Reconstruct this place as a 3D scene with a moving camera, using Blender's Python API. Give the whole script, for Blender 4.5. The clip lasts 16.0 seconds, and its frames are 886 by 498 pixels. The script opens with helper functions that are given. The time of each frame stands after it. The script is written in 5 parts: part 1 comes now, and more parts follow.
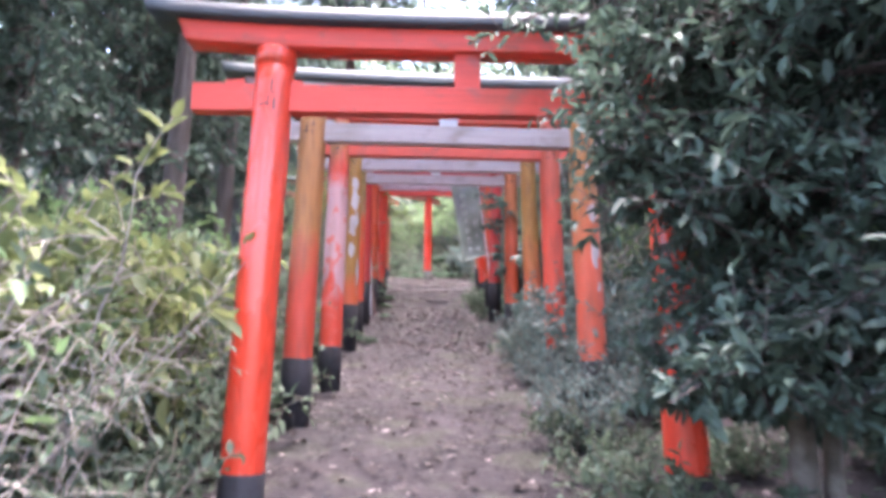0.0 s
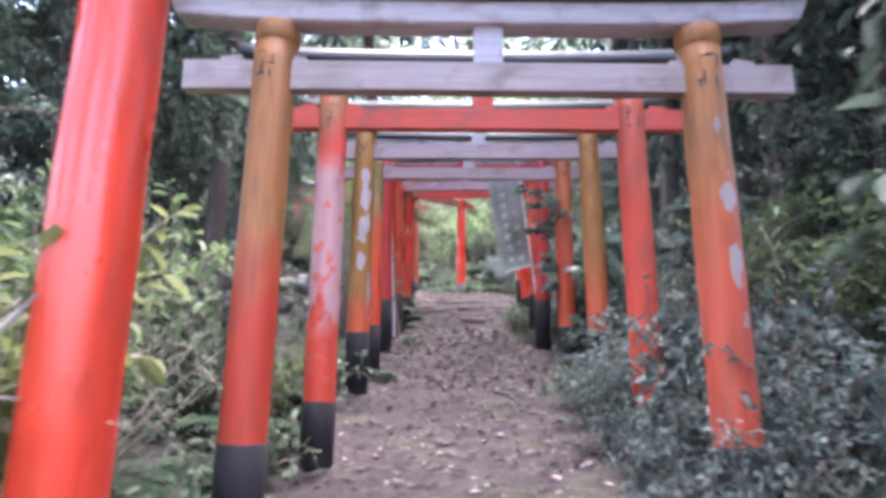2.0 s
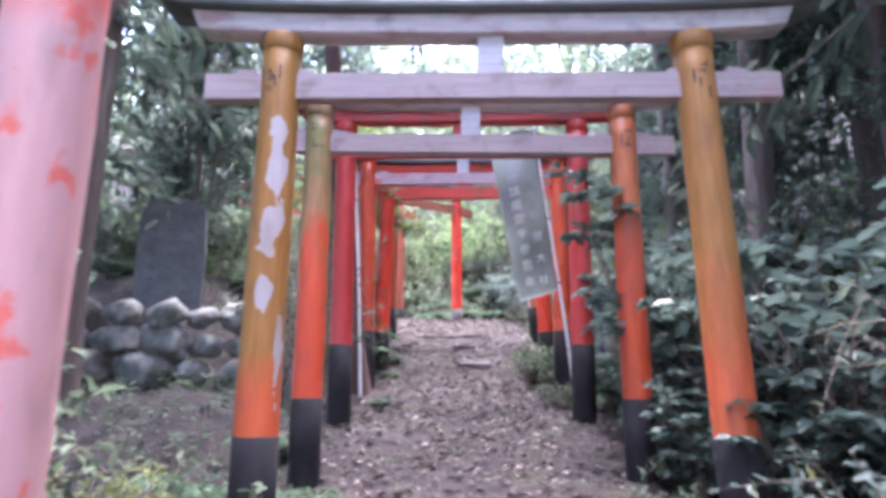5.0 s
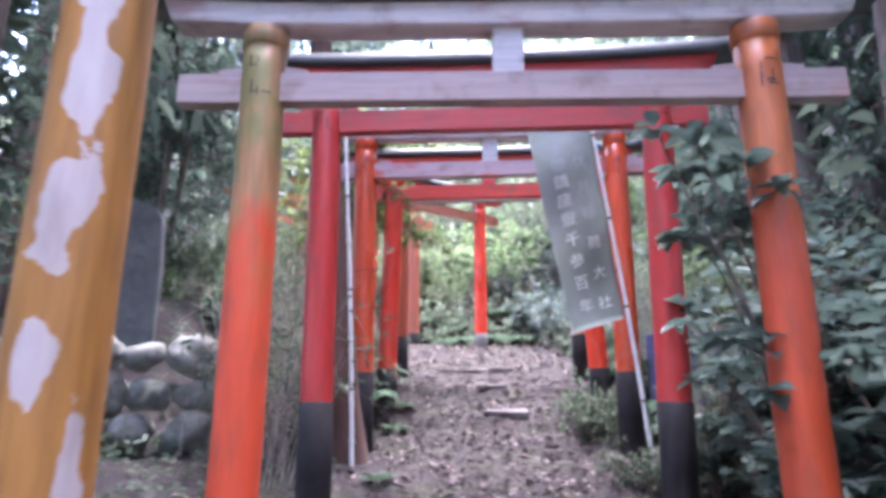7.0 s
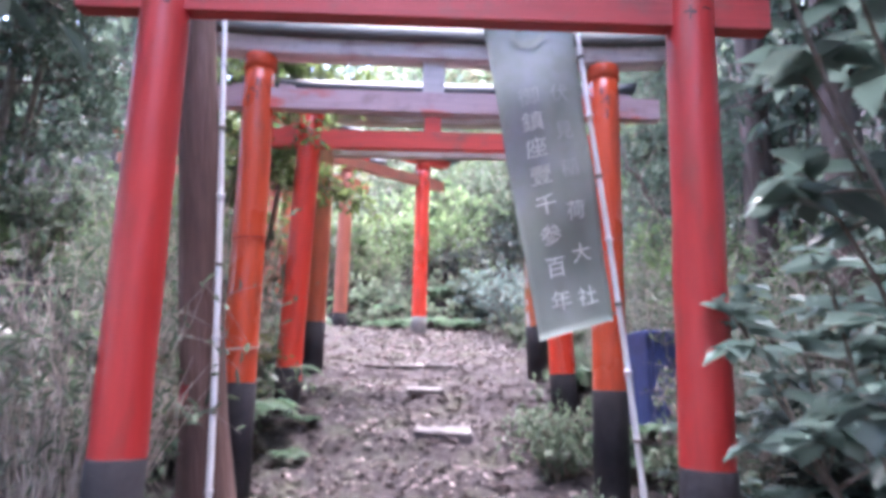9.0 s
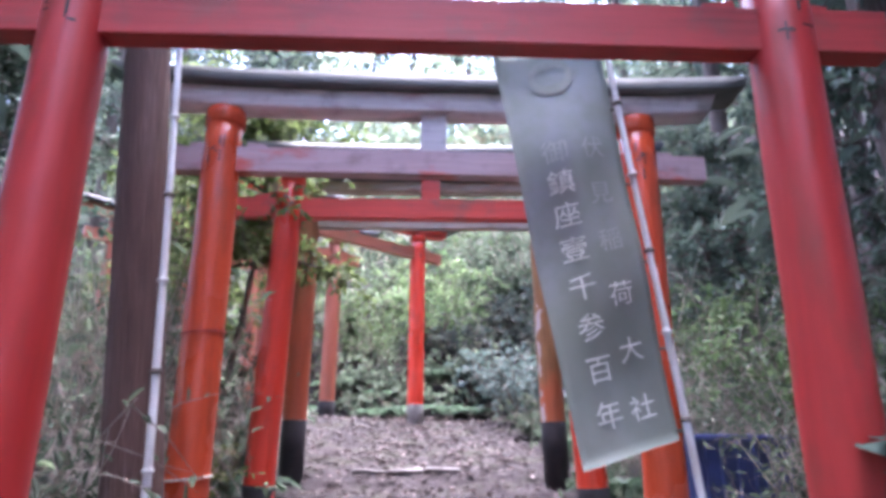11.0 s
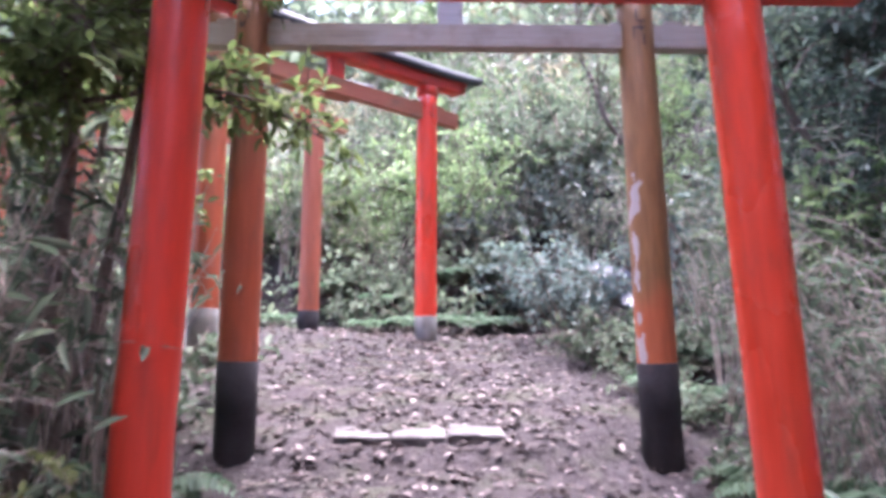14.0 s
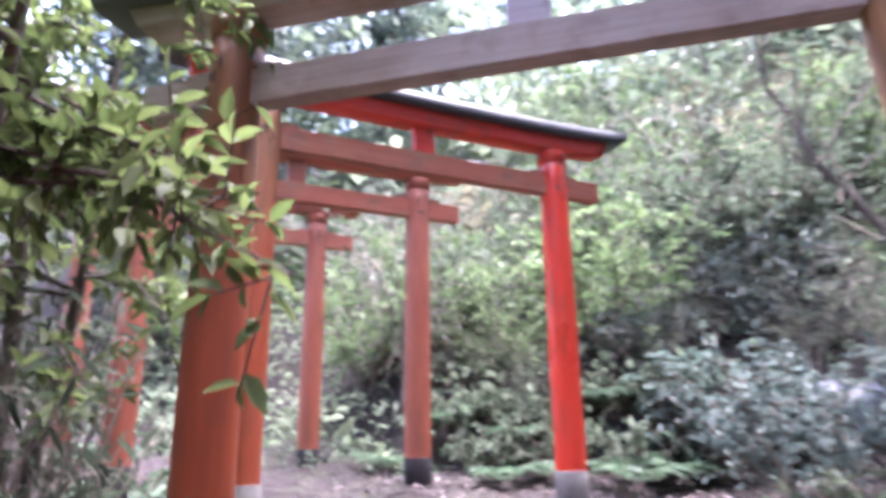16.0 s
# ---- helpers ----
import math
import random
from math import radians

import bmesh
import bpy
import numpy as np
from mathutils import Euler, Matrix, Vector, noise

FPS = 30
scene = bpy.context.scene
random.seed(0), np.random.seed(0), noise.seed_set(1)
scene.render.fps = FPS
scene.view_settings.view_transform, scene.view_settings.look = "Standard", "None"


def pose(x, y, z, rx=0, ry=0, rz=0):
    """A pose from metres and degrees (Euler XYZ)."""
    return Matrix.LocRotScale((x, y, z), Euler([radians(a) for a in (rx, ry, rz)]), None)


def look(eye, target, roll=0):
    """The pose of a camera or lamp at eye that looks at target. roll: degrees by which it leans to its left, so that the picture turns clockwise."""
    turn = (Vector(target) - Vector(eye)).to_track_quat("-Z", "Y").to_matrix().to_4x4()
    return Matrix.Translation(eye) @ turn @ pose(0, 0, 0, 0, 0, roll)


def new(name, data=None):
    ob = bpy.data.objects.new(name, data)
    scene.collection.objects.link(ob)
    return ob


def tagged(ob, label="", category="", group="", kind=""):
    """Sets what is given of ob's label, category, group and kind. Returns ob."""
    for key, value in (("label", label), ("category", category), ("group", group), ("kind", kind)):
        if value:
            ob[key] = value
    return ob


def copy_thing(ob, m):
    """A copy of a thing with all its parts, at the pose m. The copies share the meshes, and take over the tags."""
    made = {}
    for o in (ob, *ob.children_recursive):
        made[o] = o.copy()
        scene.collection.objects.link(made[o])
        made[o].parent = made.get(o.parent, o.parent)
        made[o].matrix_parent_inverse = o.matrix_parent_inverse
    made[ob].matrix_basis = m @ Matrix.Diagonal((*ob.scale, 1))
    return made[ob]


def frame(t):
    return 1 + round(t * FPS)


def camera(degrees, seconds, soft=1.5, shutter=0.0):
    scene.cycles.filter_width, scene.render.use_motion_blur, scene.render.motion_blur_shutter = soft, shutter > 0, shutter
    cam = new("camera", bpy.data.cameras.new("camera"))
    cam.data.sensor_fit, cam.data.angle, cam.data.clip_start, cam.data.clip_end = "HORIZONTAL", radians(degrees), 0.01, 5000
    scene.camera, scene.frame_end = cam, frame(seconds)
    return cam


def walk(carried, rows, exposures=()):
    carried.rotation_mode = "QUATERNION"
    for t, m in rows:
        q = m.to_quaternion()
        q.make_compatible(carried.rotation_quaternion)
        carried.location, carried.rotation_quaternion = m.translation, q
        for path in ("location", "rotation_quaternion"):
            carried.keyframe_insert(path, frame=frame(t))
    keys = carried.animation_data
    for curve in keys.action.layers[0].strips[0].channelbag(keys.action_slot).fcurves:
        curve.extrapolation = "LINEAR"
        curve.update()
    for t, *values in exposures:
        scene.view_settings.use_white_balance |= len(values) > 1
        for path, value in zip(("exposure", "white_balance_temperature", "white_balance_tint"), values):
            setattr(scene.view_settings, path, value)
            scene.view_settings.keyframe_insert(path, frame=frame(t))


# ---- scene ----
cam = camera(68.9, 16.0, soft=3.9, shutter=0.6)
PATH = [
    (0, -0.236, 0.384, 0.706, 100.49, -0.38, -1.83),
    (0.5, -0.159, 0.735, 0.758, 103.47, 1.18, 0.38),
    (1, -0.177, 1.235, 0.838, 101.78, -1.12, -1.41),
    (1.5, -0.173, 1.731, 0.926, 101.30, -1.44, -2.18),
    (2, -0.193, 2.318, 1.064, 101.37, -0.40, 1.31),
    (2.5, -0.234, 2.828, 1.174, 101.07, -1.33, -2.33),
    (3, -0.216, 3.400, 1.275, 100.46, -0.21, 0.41),
    (3.5, -0.225, 3.931, 1.376, 100.48, -0.20, -0.62),
    (4, -0.179, 4.405, 1.493, 100.86, -0.26, -1.01),
    (4.2, -0.180, 4.619, 1.546, 102.18, 0.33, 0.92),
    (6.5, -0.255, 6.862, 1.984, 103.43, -0.99, 0.25),
    (7, -0.237, 7.353, 2.118, 104.17, -0.06, 2.74),
    (7.5, -0.284, 7.801, 2.235, 103.26, -0.60, -1.65),
    (8, -0.191, 8.184, 2.302, 105.24, -0.03, -2.39),
    (8.5, -0.115, 8.604, 2.366, 99.59, 0.91, 1.19),
    (9, -0.129, 8.992, 2.489, 101.65, -1.23, -2.34),
    (11.5, -0.166, 10.054, 2.803, 108.04, -0.29, -2.69),
    (12, -0.070, 10.427, 2.823, 102.70, -0.24, 0.67),
    (12.5, -0.101, 10.820, 2.857, 100.90, -1.15, -0.18),
    (13, -0.145, 11.230, 2.953, 100.64, -1.04, -2.24),
    (13.5, -0.188, 11.714, 3.077, 98.48, 0.28, 3.50),
    (14, -0.248, 12.166, 3.201, 98.01, -0.28, -2.75),
    (14.5, -0.157, 12.570, 3.310, 101.05, 1.21, 0.20),
    (15, -0.151, 13.032, 3.388, 102.60, 0.02, 2.01),
    (15.5, -0.099, 13.475, 3.512, 104.71, 0.38, 3.30),
    (16, 0.091, 13.806, 3.688, 105.89, 0.67, 13.07),
]
EXPOSURES = [(0.0, 4.6, 6100, 23), (1.5, 4.42, 6000, 24), (3.5, 4.6, 5850, 24), (8.0, 4.76, 5700, 24), (9.0, 4.78, 5750, 24), (11.4, 4.34, 5650, 27), (13.0, 4.5, 5750, 29), (16.0, 4.28, 5800, 28)]
walk(cam, [(t, pose(x, y, z, rx, ry, rz)) for t, x, y, z, rx, ry, rz in PATH], EXPOSURES)

# ---- light: a bright overcast sky over the wood ----
world = bpy.data.worlds.new("overcast_sky")
scene.world = world
world.use_nodes = True
wn = world.node_tree
sky = wn.nodes.new("ShaderNodeTexSky")
sky.sky_type = "NISHITA"
sky.sun_disc = False
sky.sun_elevation = radians(84)
sky.sun_rotation = radians(18)
sky.dust_density = 4.0
sky.ozone_density = 1.0
wn.links.new(sky.outputs["Color"], wn.nodes["Background"].inputs["Color"])
wn.nodes["Background"].inputs["Strength"].default_value = 0.15
sun = new("sun", bpy.data.lights.new("sun", "SUN"))
sun.data.energy = 1.35
sun.data.angle = radians(40)
sun.data.color = (1.0, 0.95, 0.9)
sun.matrix_world = look((2, 14, 62), (0, 8, 0))

RNG = np.random.default_rng(7)


# ---- mesh building ----
class Builder:
    """Gathers vertices and faces for one mesh."""

    def __init__(self):
        self.v, self.f, self.n = [], [], 0

    def add(self, verts, faces):
        verts = np.asarray(verts, float).reshape(-1, 3)
        self.v.append(verts)
        self.f.append((np.asarray(faces, int) + self.n))
        self.n += len(verts)

    def tube(self, pts, radii, sides=6, cap=True):
        pts = np.asarray(pts, float)
        k = len(pts)
        radii = np.broadcast_to(np.asarray(radii, float), (k,))
        tan = np.gradient(pts, axis=0)
        tan /= np.linalg.norm(tan, axis=1)[:, None] + 1e-9
        ref = np.array([0.0, 0.0, 1.0]) if abs(tan[:, 2]).mean() < 0.8 else np.array([1.0, 0.0, 0.0])
        a = np.cross(tan, ref)
        a /= np.linalg.norm(a, axis=1)[:, None] + 1e-9
        b = np.cross(tan, a)
        ang = np.arange(sides) * 2 * np.pi / sides
        ring = (a[:, None, :] * np.cos(ang)[None, :, None] + b[:, None, :] * np.sin(ang)[None, :, None]) * radii[:, None, None] + pts[:, None, :]
        faces = []
        for i in range(k - 1):
            for j in range(sides):
                q = (j + 1) % sides
                faces.append((i * sides + j, (i + 1) * sides + j, (i + 1) * sides + q, i * sides + q))
        self.add(ring, faces)
        if cap and sides == 4:
            base = self.n - k * sides
            self.f.append(np.array([[base + (k - 1) * sides + j for j in (3, 2, 1, 0)]]))

    def leaves(self, pos, way, normal, length, width, curl=0.15):
        """Pointed leaves of two folded halves each."""
        n = len(pos)
        if not n:
            return
        way = way / (np.linalg.norm(way, axis=1)[:, None] + 1e-9)
        side = np.cross(way, normal)
        side /= np.linalg.norm(side, axis=1)[:, None] + 1e-9
        up = np.cross(side, way)
        ln, wd = np.broadcast_to(length, (n,))[:, None], np.broadcast_to(width, (n,))[:, None]
        def at(u, s, h):
            return pos + way * ln * u + side * wd * s + up * ln * h
        v = np.stack([at(0, 0, 0), at(0.28, 0.42, 0.09), at(0.66, 0.4, 0.04), at(1, 0, -curl), at(0.66, -0.4, 0.04), at(0.28, -0.42, 0.09)], 1)
        base = np.arange(n)[:, None] * 6
        f = np.concatenate([base + np.array([[0, 1, 2, 3]]), base + np.array([[0, 3, 4, 5]])], 0)
        self.add(v.reshape(-1, 3), f)

    def mesh(self, name, smooth=False):
        me = bpy.data.meshes.new(name)
        v = np.concatenate(self.v)
        loops = np.concatenate([f.reshape(-1) for f in self.f])
        sizes = np.concatenate([np.full(len(f), f.shape[1]) for f in self.f])
        me.vertices.add(len(v))
        me.vertices.foreach_set("co", v.reshape(-1))
        me.loops.add(len(loops))
        me.loops.foreach_set("vertex_index", loops)
        me.polygons.add(len(sizes))
        me.polygons.foreach_set("loop_start", np.concatenate([[0], np.cumsum(sizes)[:-1]]))
        me.polygons.foreach_set("loop_total", sizes)
        me.update(calc_edges=True)
        me.validate()
        if smooth:
            me.polygons.foreach_set("use_smooth", np.ones(len(me.polygons), bool))
        return me


def thing(name, m, label, category, group="", kind=""):
    ob = new(name)
    ob.empty_display_size = 0.1
    ob.matrix_world = m
    return tagged(ob, label, category, group, kind)


def part(name, data, material, parent, label="", at=None):
    """One mesh object under a thing or a part; at: its pose in the parent's space. data: a bmesh, a Builder or a mesh."""
    if isinstance(data, Builder):
        data = data.mesh(name)
    elif isinstance(data, bmesh.types.BMesh):
        bm, data = data, bpy.data.meshes.new(name)
        bm.to_mesh(data)
        bm.free()
    if not data.materials:
        data.materials.append(material)
    ob = new(name, data)
    if parent is not None:
        ob.parent = parent
    if at is not None:
        ob.matrix_basis = at
    return tagged(ob, label)


def box_bm(sx, sy, sz, bevel=0.008, centre=(0, 0, 0), cuts=0):
    bm = bmesh.new()
    bmesh.ops.create_cube(bm, size=1, matrix=Matrix.Translation(centre) @ Matrix.Diagonal((sx, sy, sz, 1)))
    if bevel:
        bmesh.ops.bevel(bm, geom=list(bm.edges), offset=bevel, segments=2, affect="EDGES", profile=0.6)
    return bm


def lathe(profile, sides=28, wobble=0.0, seed=0):
    """A turned body from (radius, height) pairs."""
    b = Builder()
    rng = np.random.default_rng(seed)
    ang = np.arange(sides) * 2 * np.pi / sides
    rings = []
    drift = rng.normal(0, wobble, (len(profile), 2))
    for (r, z), d in zip(profile, drift):
        rings.append(np.stack([r * np.cos(ang) + d[0], r * np.sin(ang) + d[1], np.full(sides, z)], 1))
    faces = []
    for i in range(len(profile) - 1):
        for j in range(sides):
            q = (j + 1) % sides
            faces.append((i * sides + j, i * sides + q, (i + 1) * sides + q, (i + 1) * sides + j))
    b.add(np.concatenate(rings), faces)
    k = len(profile)
    b.f.append(np.array([[(k - 1) * sides + j for j in range(sides)]]))
    b.f.append(np.array([[j for j in reversed(range(sides))]]))
    return b.mesh("lathe", smooth=True)


# ---- materials ----
def mat(name):
    m = bpy.data.materials.new(name)
    m.use_nodes = True
    nt = m.node_tree
    return m, nt, nt.nodes["Principled BSDF"]


def nd(nt, kind, **values):
    node = nt.nodes.new(kind)
    for key, value in values.items():
        node.inputs[key.replace("_", " ")].default_value = value
    return node


def ramp(nt, source, stops):
    r = nt.nodes.new("ShaderNodeValToRGB")
    el = r.color_ramp.elements
    while len(el) < len(stops):
        el.new(0.5)
    for e, (p, c) in zip(el, stops):
        e.position, e.color = p, (*c, 1) if len(c) == 3 else c
    nt.links.new(source, r.inputs["Fac"])
    return r.outputs["Color"]


def mix(nt, fac, a, b):
    x = nt.nodes.new("ShaderNodeMix")
    x.data_type = "RGBA"
    for sock, v in ((x.inputs[0], fac), (x.inputs[6], a), (x.inputs[7], b)):
        if isinstance(v, bpy.types.NodeSocket):
            nt.links.new(v, sock)
        elif isinstance(v, (int, float)):
            sock.default_value = v
        else:
            sock.default_value = (*v, 1)
    return x.outputs[2]


def noise_out(nt, coord, scale, detail=4, stretch=(1, 1, 1), offset=(0, 0, 0)):
    mp = nt.nodes.new("ShaderNodeMapping")
    mp.inputs["Scale"].default_value = stretch
    mp.inputs["Location"].default_value = offset
    nt.links.new(coord, mp.inputs["Vector"])
    n = nd(nt, "ShaderNodeTexNoise", Scale=scale, Detail=detail)
    nt.links.new(mp.outputs[0], n.inputs["Vector"])
    return n.outputs["Fac"]


def bump(nt, bsdf, height, strength=0.3, distance=0.01):
    b = nd(nt, "ShaderNodeBump", Strength=strength, Distance=distance)
    nt.links.new(height, b.inputs["Height"])
    nt.links.new(b.outputs[0], bsdf.inputs["Normal"])


def math_node(nt, op, a, b=None):
    m = nt.nodes.new("ShaderNodeMath")
    m.operation = op
    m.use_clamp = False
    for sock, v in zip(m.inputs, (a, b)):
        if v is None:
            continue
        if isinstance(v, bpy.types.NodeSocket):
            nt.links.new(v, sock)
        else:
            sock.default_value = v
    return m.outputs[0]


def paint(name, low, high=None, fade=(1.2, 1.5), peel=None, peel_cut=0.6, peel_zone=(0.0, 3.0), moss=None, rough=0.42, seed=0, peel_scale=4.0, patches=(), speck=None):
    """Old paint on a round post: the low colour, the weathered high colour above the fade, peeled patches and moss."""
    m, nt, bsdf = mat(name)
    tc = nt.nodes.new("ShaderNodeTexCoord").outputs["Object"]
    sep = nt.nodes.new("ShaderNodeSeparateXYZ")
    nt.links.new(tc, sep.inputs[0])
    z = sep.outputs["Z"]
    off = (seed * 3.1, seed * 1.7, seed * 0.9)
    big = noise_out(nt, tc, 3.0, 4, (1, 1, 0.5), off)
    fine = noise_out(nt, tc, 40.0, 6, (1, 1, 0.12), off)
    col = mix(nt, ramp(nt, fine, [(0.3, (0, 0, 0)), (0.75, (0.55, 0.55, 0.55))]), low, tuple(c * 0.68 for c in low))
    if high is not None:
        zz = math_node(nt, "ADD", z, math_node(nt, "MULTIPLY", math_node(nt, "SUBTRACT", big, 0.5), 0.9))
        mr = nd(nt, "ShaderNodeMapRange", From_Min=fade[0], From_Max=fade[1])
        nt.links.new(zz, mr.inputs["Value"])
        hcol = mix(nt, ramp(nt, fine, [(0.35, (0, 0, 0)), (0.7, (1, 1, 1))]), high, tuple(c * 0.7 for c in high))
        col = mix(nt, mr.outputs[0], col, hcol)
    if moss is not None:
        mo = math_node(nt, "MULTIPLY", ramp(nt, noise_out(nt, tc, 5.0, 5, (1, 1, 0.6), (off[1], 4, 2)), [(0.5, (0, 0, 0)), (0.62, (1, 1, 1))]), 0.75)
        up = nd(nt, "ShaderNodeMapRange", From_Min=1.3, From_Max=2.0)
        nt.links.new(z, up.inputs["Value"])
        col = mix(nt, math_node(nt, "MULTIPLY", mo, up.outputs[0]), col, moss)
    if peel is not None:
        pn = noise_out(nt, tc, peel_scale, 7, (1, 1, 0.5), (2 + off[0], off[1], 5))
        mask = ramp(nt, pn, [(peel_cut, (0, 0, 0)), (peel_cut + 0.03, (1, 1, 1))])
        zone = ramp(nt, math_node(nt, "DIVIDE", z, 3.0), [(max(0, peel_zone[0] / 3 - 0.03), (0, 0, 0)), (peel_zone[0] / 3 + 0.03, (1, 1, 1)), (peel_zone[1] / 3 - 0.03, (1, 1, 1)), (min(1, peel_zone[1] / 3 + 0.03), (0, 0, 0))])
        pc = mix(nt, fine, peel, tuple(c * 0.72 for c in peel))
        both = math_node(nt, "MULTIPLY", mask, zone)
        col = mix(nt, both, col, pc)
    if speck is not None:
        sm = ramp(nt, noise_out(nt, tc, 16.0, 5, (1, 1, 0.6), (off[1], off[0], 3)), [(0.56, (0, 0, 0)), (0.63, (0.85, 0.85, 0.85))])
        col = mix(nt, sm, col, speck)
    if patches:
        ang = math_node(nt, "ARCTAN2", sep.outputs["Y"], sep.outputs["X"])
        rag = math_node(nt, "MULTIPLY", math_node(nt, "SUBTRACT", noise_out(nt, tc, 7.0, 7, (1, 1, 0.7), off), 0.5), 5.5)
        near = None
        for a, pz, pw, ph in patches:
            da = math_node(nt, "DIVIDE", math_node(nt, "SUBTRACT", ang, math.radians(a)), pw)
            dz = math_node(nt, "DIVIDE", math_node(nt, "SUBTRACT", z, pz), ph)
            dist = math_node(nt, "SQRT", math_node(nt, "ADD", math_node(nt, "MULTIPLY", da, da), math_node(nt, "MULTIPLY", dz, dz)))
            near = dist if near is None else math_node(nt, "MINIMUM", near, dist)
        bare = ramp(nt, math_node(nt, "ADD", near, rag), [(0.92, (1, 1, 1)), (1.0, (0, 0, 0))])
        col = mix(nt, bare, col, mix(nt, fine, (0.46, 0.41, 0.42), (0.33, 0.28, 0.28)))
    grime = ramp(nt, noise_out(nt, tc, 9.0, 8, (1, 1, 0.3), (7, off[0], 1)), [(0.52, (0, 0, 0)), (0.75, (0.5, 0.5, 0.5))])
    col = mix(nt, grime, col, (0.10, 0.05, 0.035))
    nt.links.new(col, bsdf.inputs["Base Color"])
    nt.links.new(ramp(nt, big, [(0.3, (rough - 0.1,) * 3), (0.7, (rough + 0.2,) * 3)]), bsdf.inputs["Roughness"])
    bump(nt, bsdf, fine, 0.25, 0.004)
    return m


def beam_paint(name, col_a, col_b, cut=0.5, soft=0.12, rough=0.55, seed=0, stain=(0.12, 0.07, 0.05)):
    """Weathered paint on a beam, whose grain runs along x."""
    m, nt, bsdf = mat(name)
    tc = nt.nodes.new("ShaderNodeTexCoord").outputs["Object"]
    off = (seed * 2.3, seed * 1.1, seed)
    grain = noise_out(nt, tc, 45.0, 6, (0.06, 1, 1), off)
    big = noise_out(nt, tc, 2.2, 4, (1, 1, 2), off)
    a = mix(nt, ramp(nt, grain, [(0.35, (0, 0, 0)), (0.7, (1, 1, 1))]), col_a, tuple(c * 0.78 for c in col_a))
    b = mix(nt, ramp(nt, grain, [(0.35, (0, 0, 0)), (0.7, (1, 1, 1))]), col_b, tuple(c * 0.7 for c in col_b))
    col = mix(nt, ramp(nt, big, [(cut, (0, 0, 0)), (cut + soft, (1, 1, 1))]), a, b)
    st = ramp(nt, noise_out(nt, tc, 7.0, 8, (1, 1, 1), (off[1], 3, 9)), [(0.55, (0, 0, 0)), (0.78, (0.6, 0.6, 0.6))])
    col = mix(nt, st, col, stain)
    nt.links.new(col, bsdf.inputs["Base Color"])
    bsdf.inputs["Roughness"].default_value = rough
    bump(nt, bsdf, grain, 0.3, 0.004)
    return m


def mottled(name, stops, scale=6.0, rough=0.8, bump_strength=0.4, distance=0.01, stretch=(1, 1, 1), detail=8, metallic=0.0):
    m, nt, bsdf = mat(name)
    tc = nt.nodes.new("ShaderNodeTexCoord").outputs["Object"]
    n = noise_out(nt, tc, scale, detail, stretch)
    n2 = noise_out(nt, tc, scale * 7, 5, stretch, (3, 1, 2))
    col = ramp(nt, n, stops)
    col = mix(nt, ramp(nt, n2, [(0.4, (0, 0, 0)), (0.75, (0.6, 0.6, 0.6))]), col, stops[0][1])
    nt.links.new(col, bsdf.inputs["Base Color"])
    bsdf.inputs["Roughness"].default_value = rough
    bsdf.inputs["Metallic"].default_value = metallic
    bump(nt, bsdf, n2, bump_strength, distance)
    return m


def leaf_mat(name, dark, light, rough=0.42, glow=0.25, middle=0.5):
    """Leaf: colour changes from leaf to leaf and from plant to plant; part of the light goes through."""
    m, nt, bsdf = mat(name)
    geo = nt.nodes.new("ShaderNodeNewGeometry")
    col = ramp(nt, geo.outputs["Random Per Island"], [(0.0, dark), (0.7, tuple(a + (b - a) * middle for a, b in zip(dark, light))), (1.0, light)])
    inf = nt.nodes.new("ShaderNodeObjectInfo")
    hs = nd(nt, "ShaderNodeHueSaturation")
    nt.links.new(col, hs.inputs["Color"])
    nt.links.new(ramp(nt, inf.outputs["Random"], [(0, (0.75,) * 3), (1, (1.25,) * 3)]), hs.inputs["Value"])
    tc = nt.nodes.new("ShaderNodeTexCoord").outputs["Object"]
    vein = noise_out(nt, tc, 60, 3)
    colv = mix(nt, math_node(nt, "MULTIPLY", vein, 0.35), hs.outputs[0], tuple(c * 0.5 for c in dark))
    nt.links.new(colv, bsdf.inputs["Base Color"])
    bsdf.inputs["Roughness"].default_value = rough
    bsdf.inputs["Specular IOR Level"].default_value = 0.35
    tr = nt.nodes.new("ShaderNodeBsdfTranslucent")
    nt.links.new(colv, tr.inputs["Color"])
    mx = nt.nodes.new("ShaderNodeMixShader")
    mx.inputs[0].default_value = glow
    nt.links.new(bsdf.outputs[0], mx.inputs[1])
    nt.links.new(tr.outputs[0], mx.inputs[2])
    nt.links.new(mx.outputs[0], nt.nodes["Material Output"].inputs["Surface"])
    return m


VERM = (0.62, 0.045, 0.022)
ORANGE = (0.55, 0.085, 0.022)
CRIMSON = (0.40, 0.028, 0.026)
OCHRE = (0.30, 0.135, 0.035)
BROWN = (0.30, 0.10, 0.045)
GREYPINK = (0.42, 0.34, 0.34)
PALE = (0.56, 0.51, 0.5)
MOSS = (0.13, 0.15, 0.04)

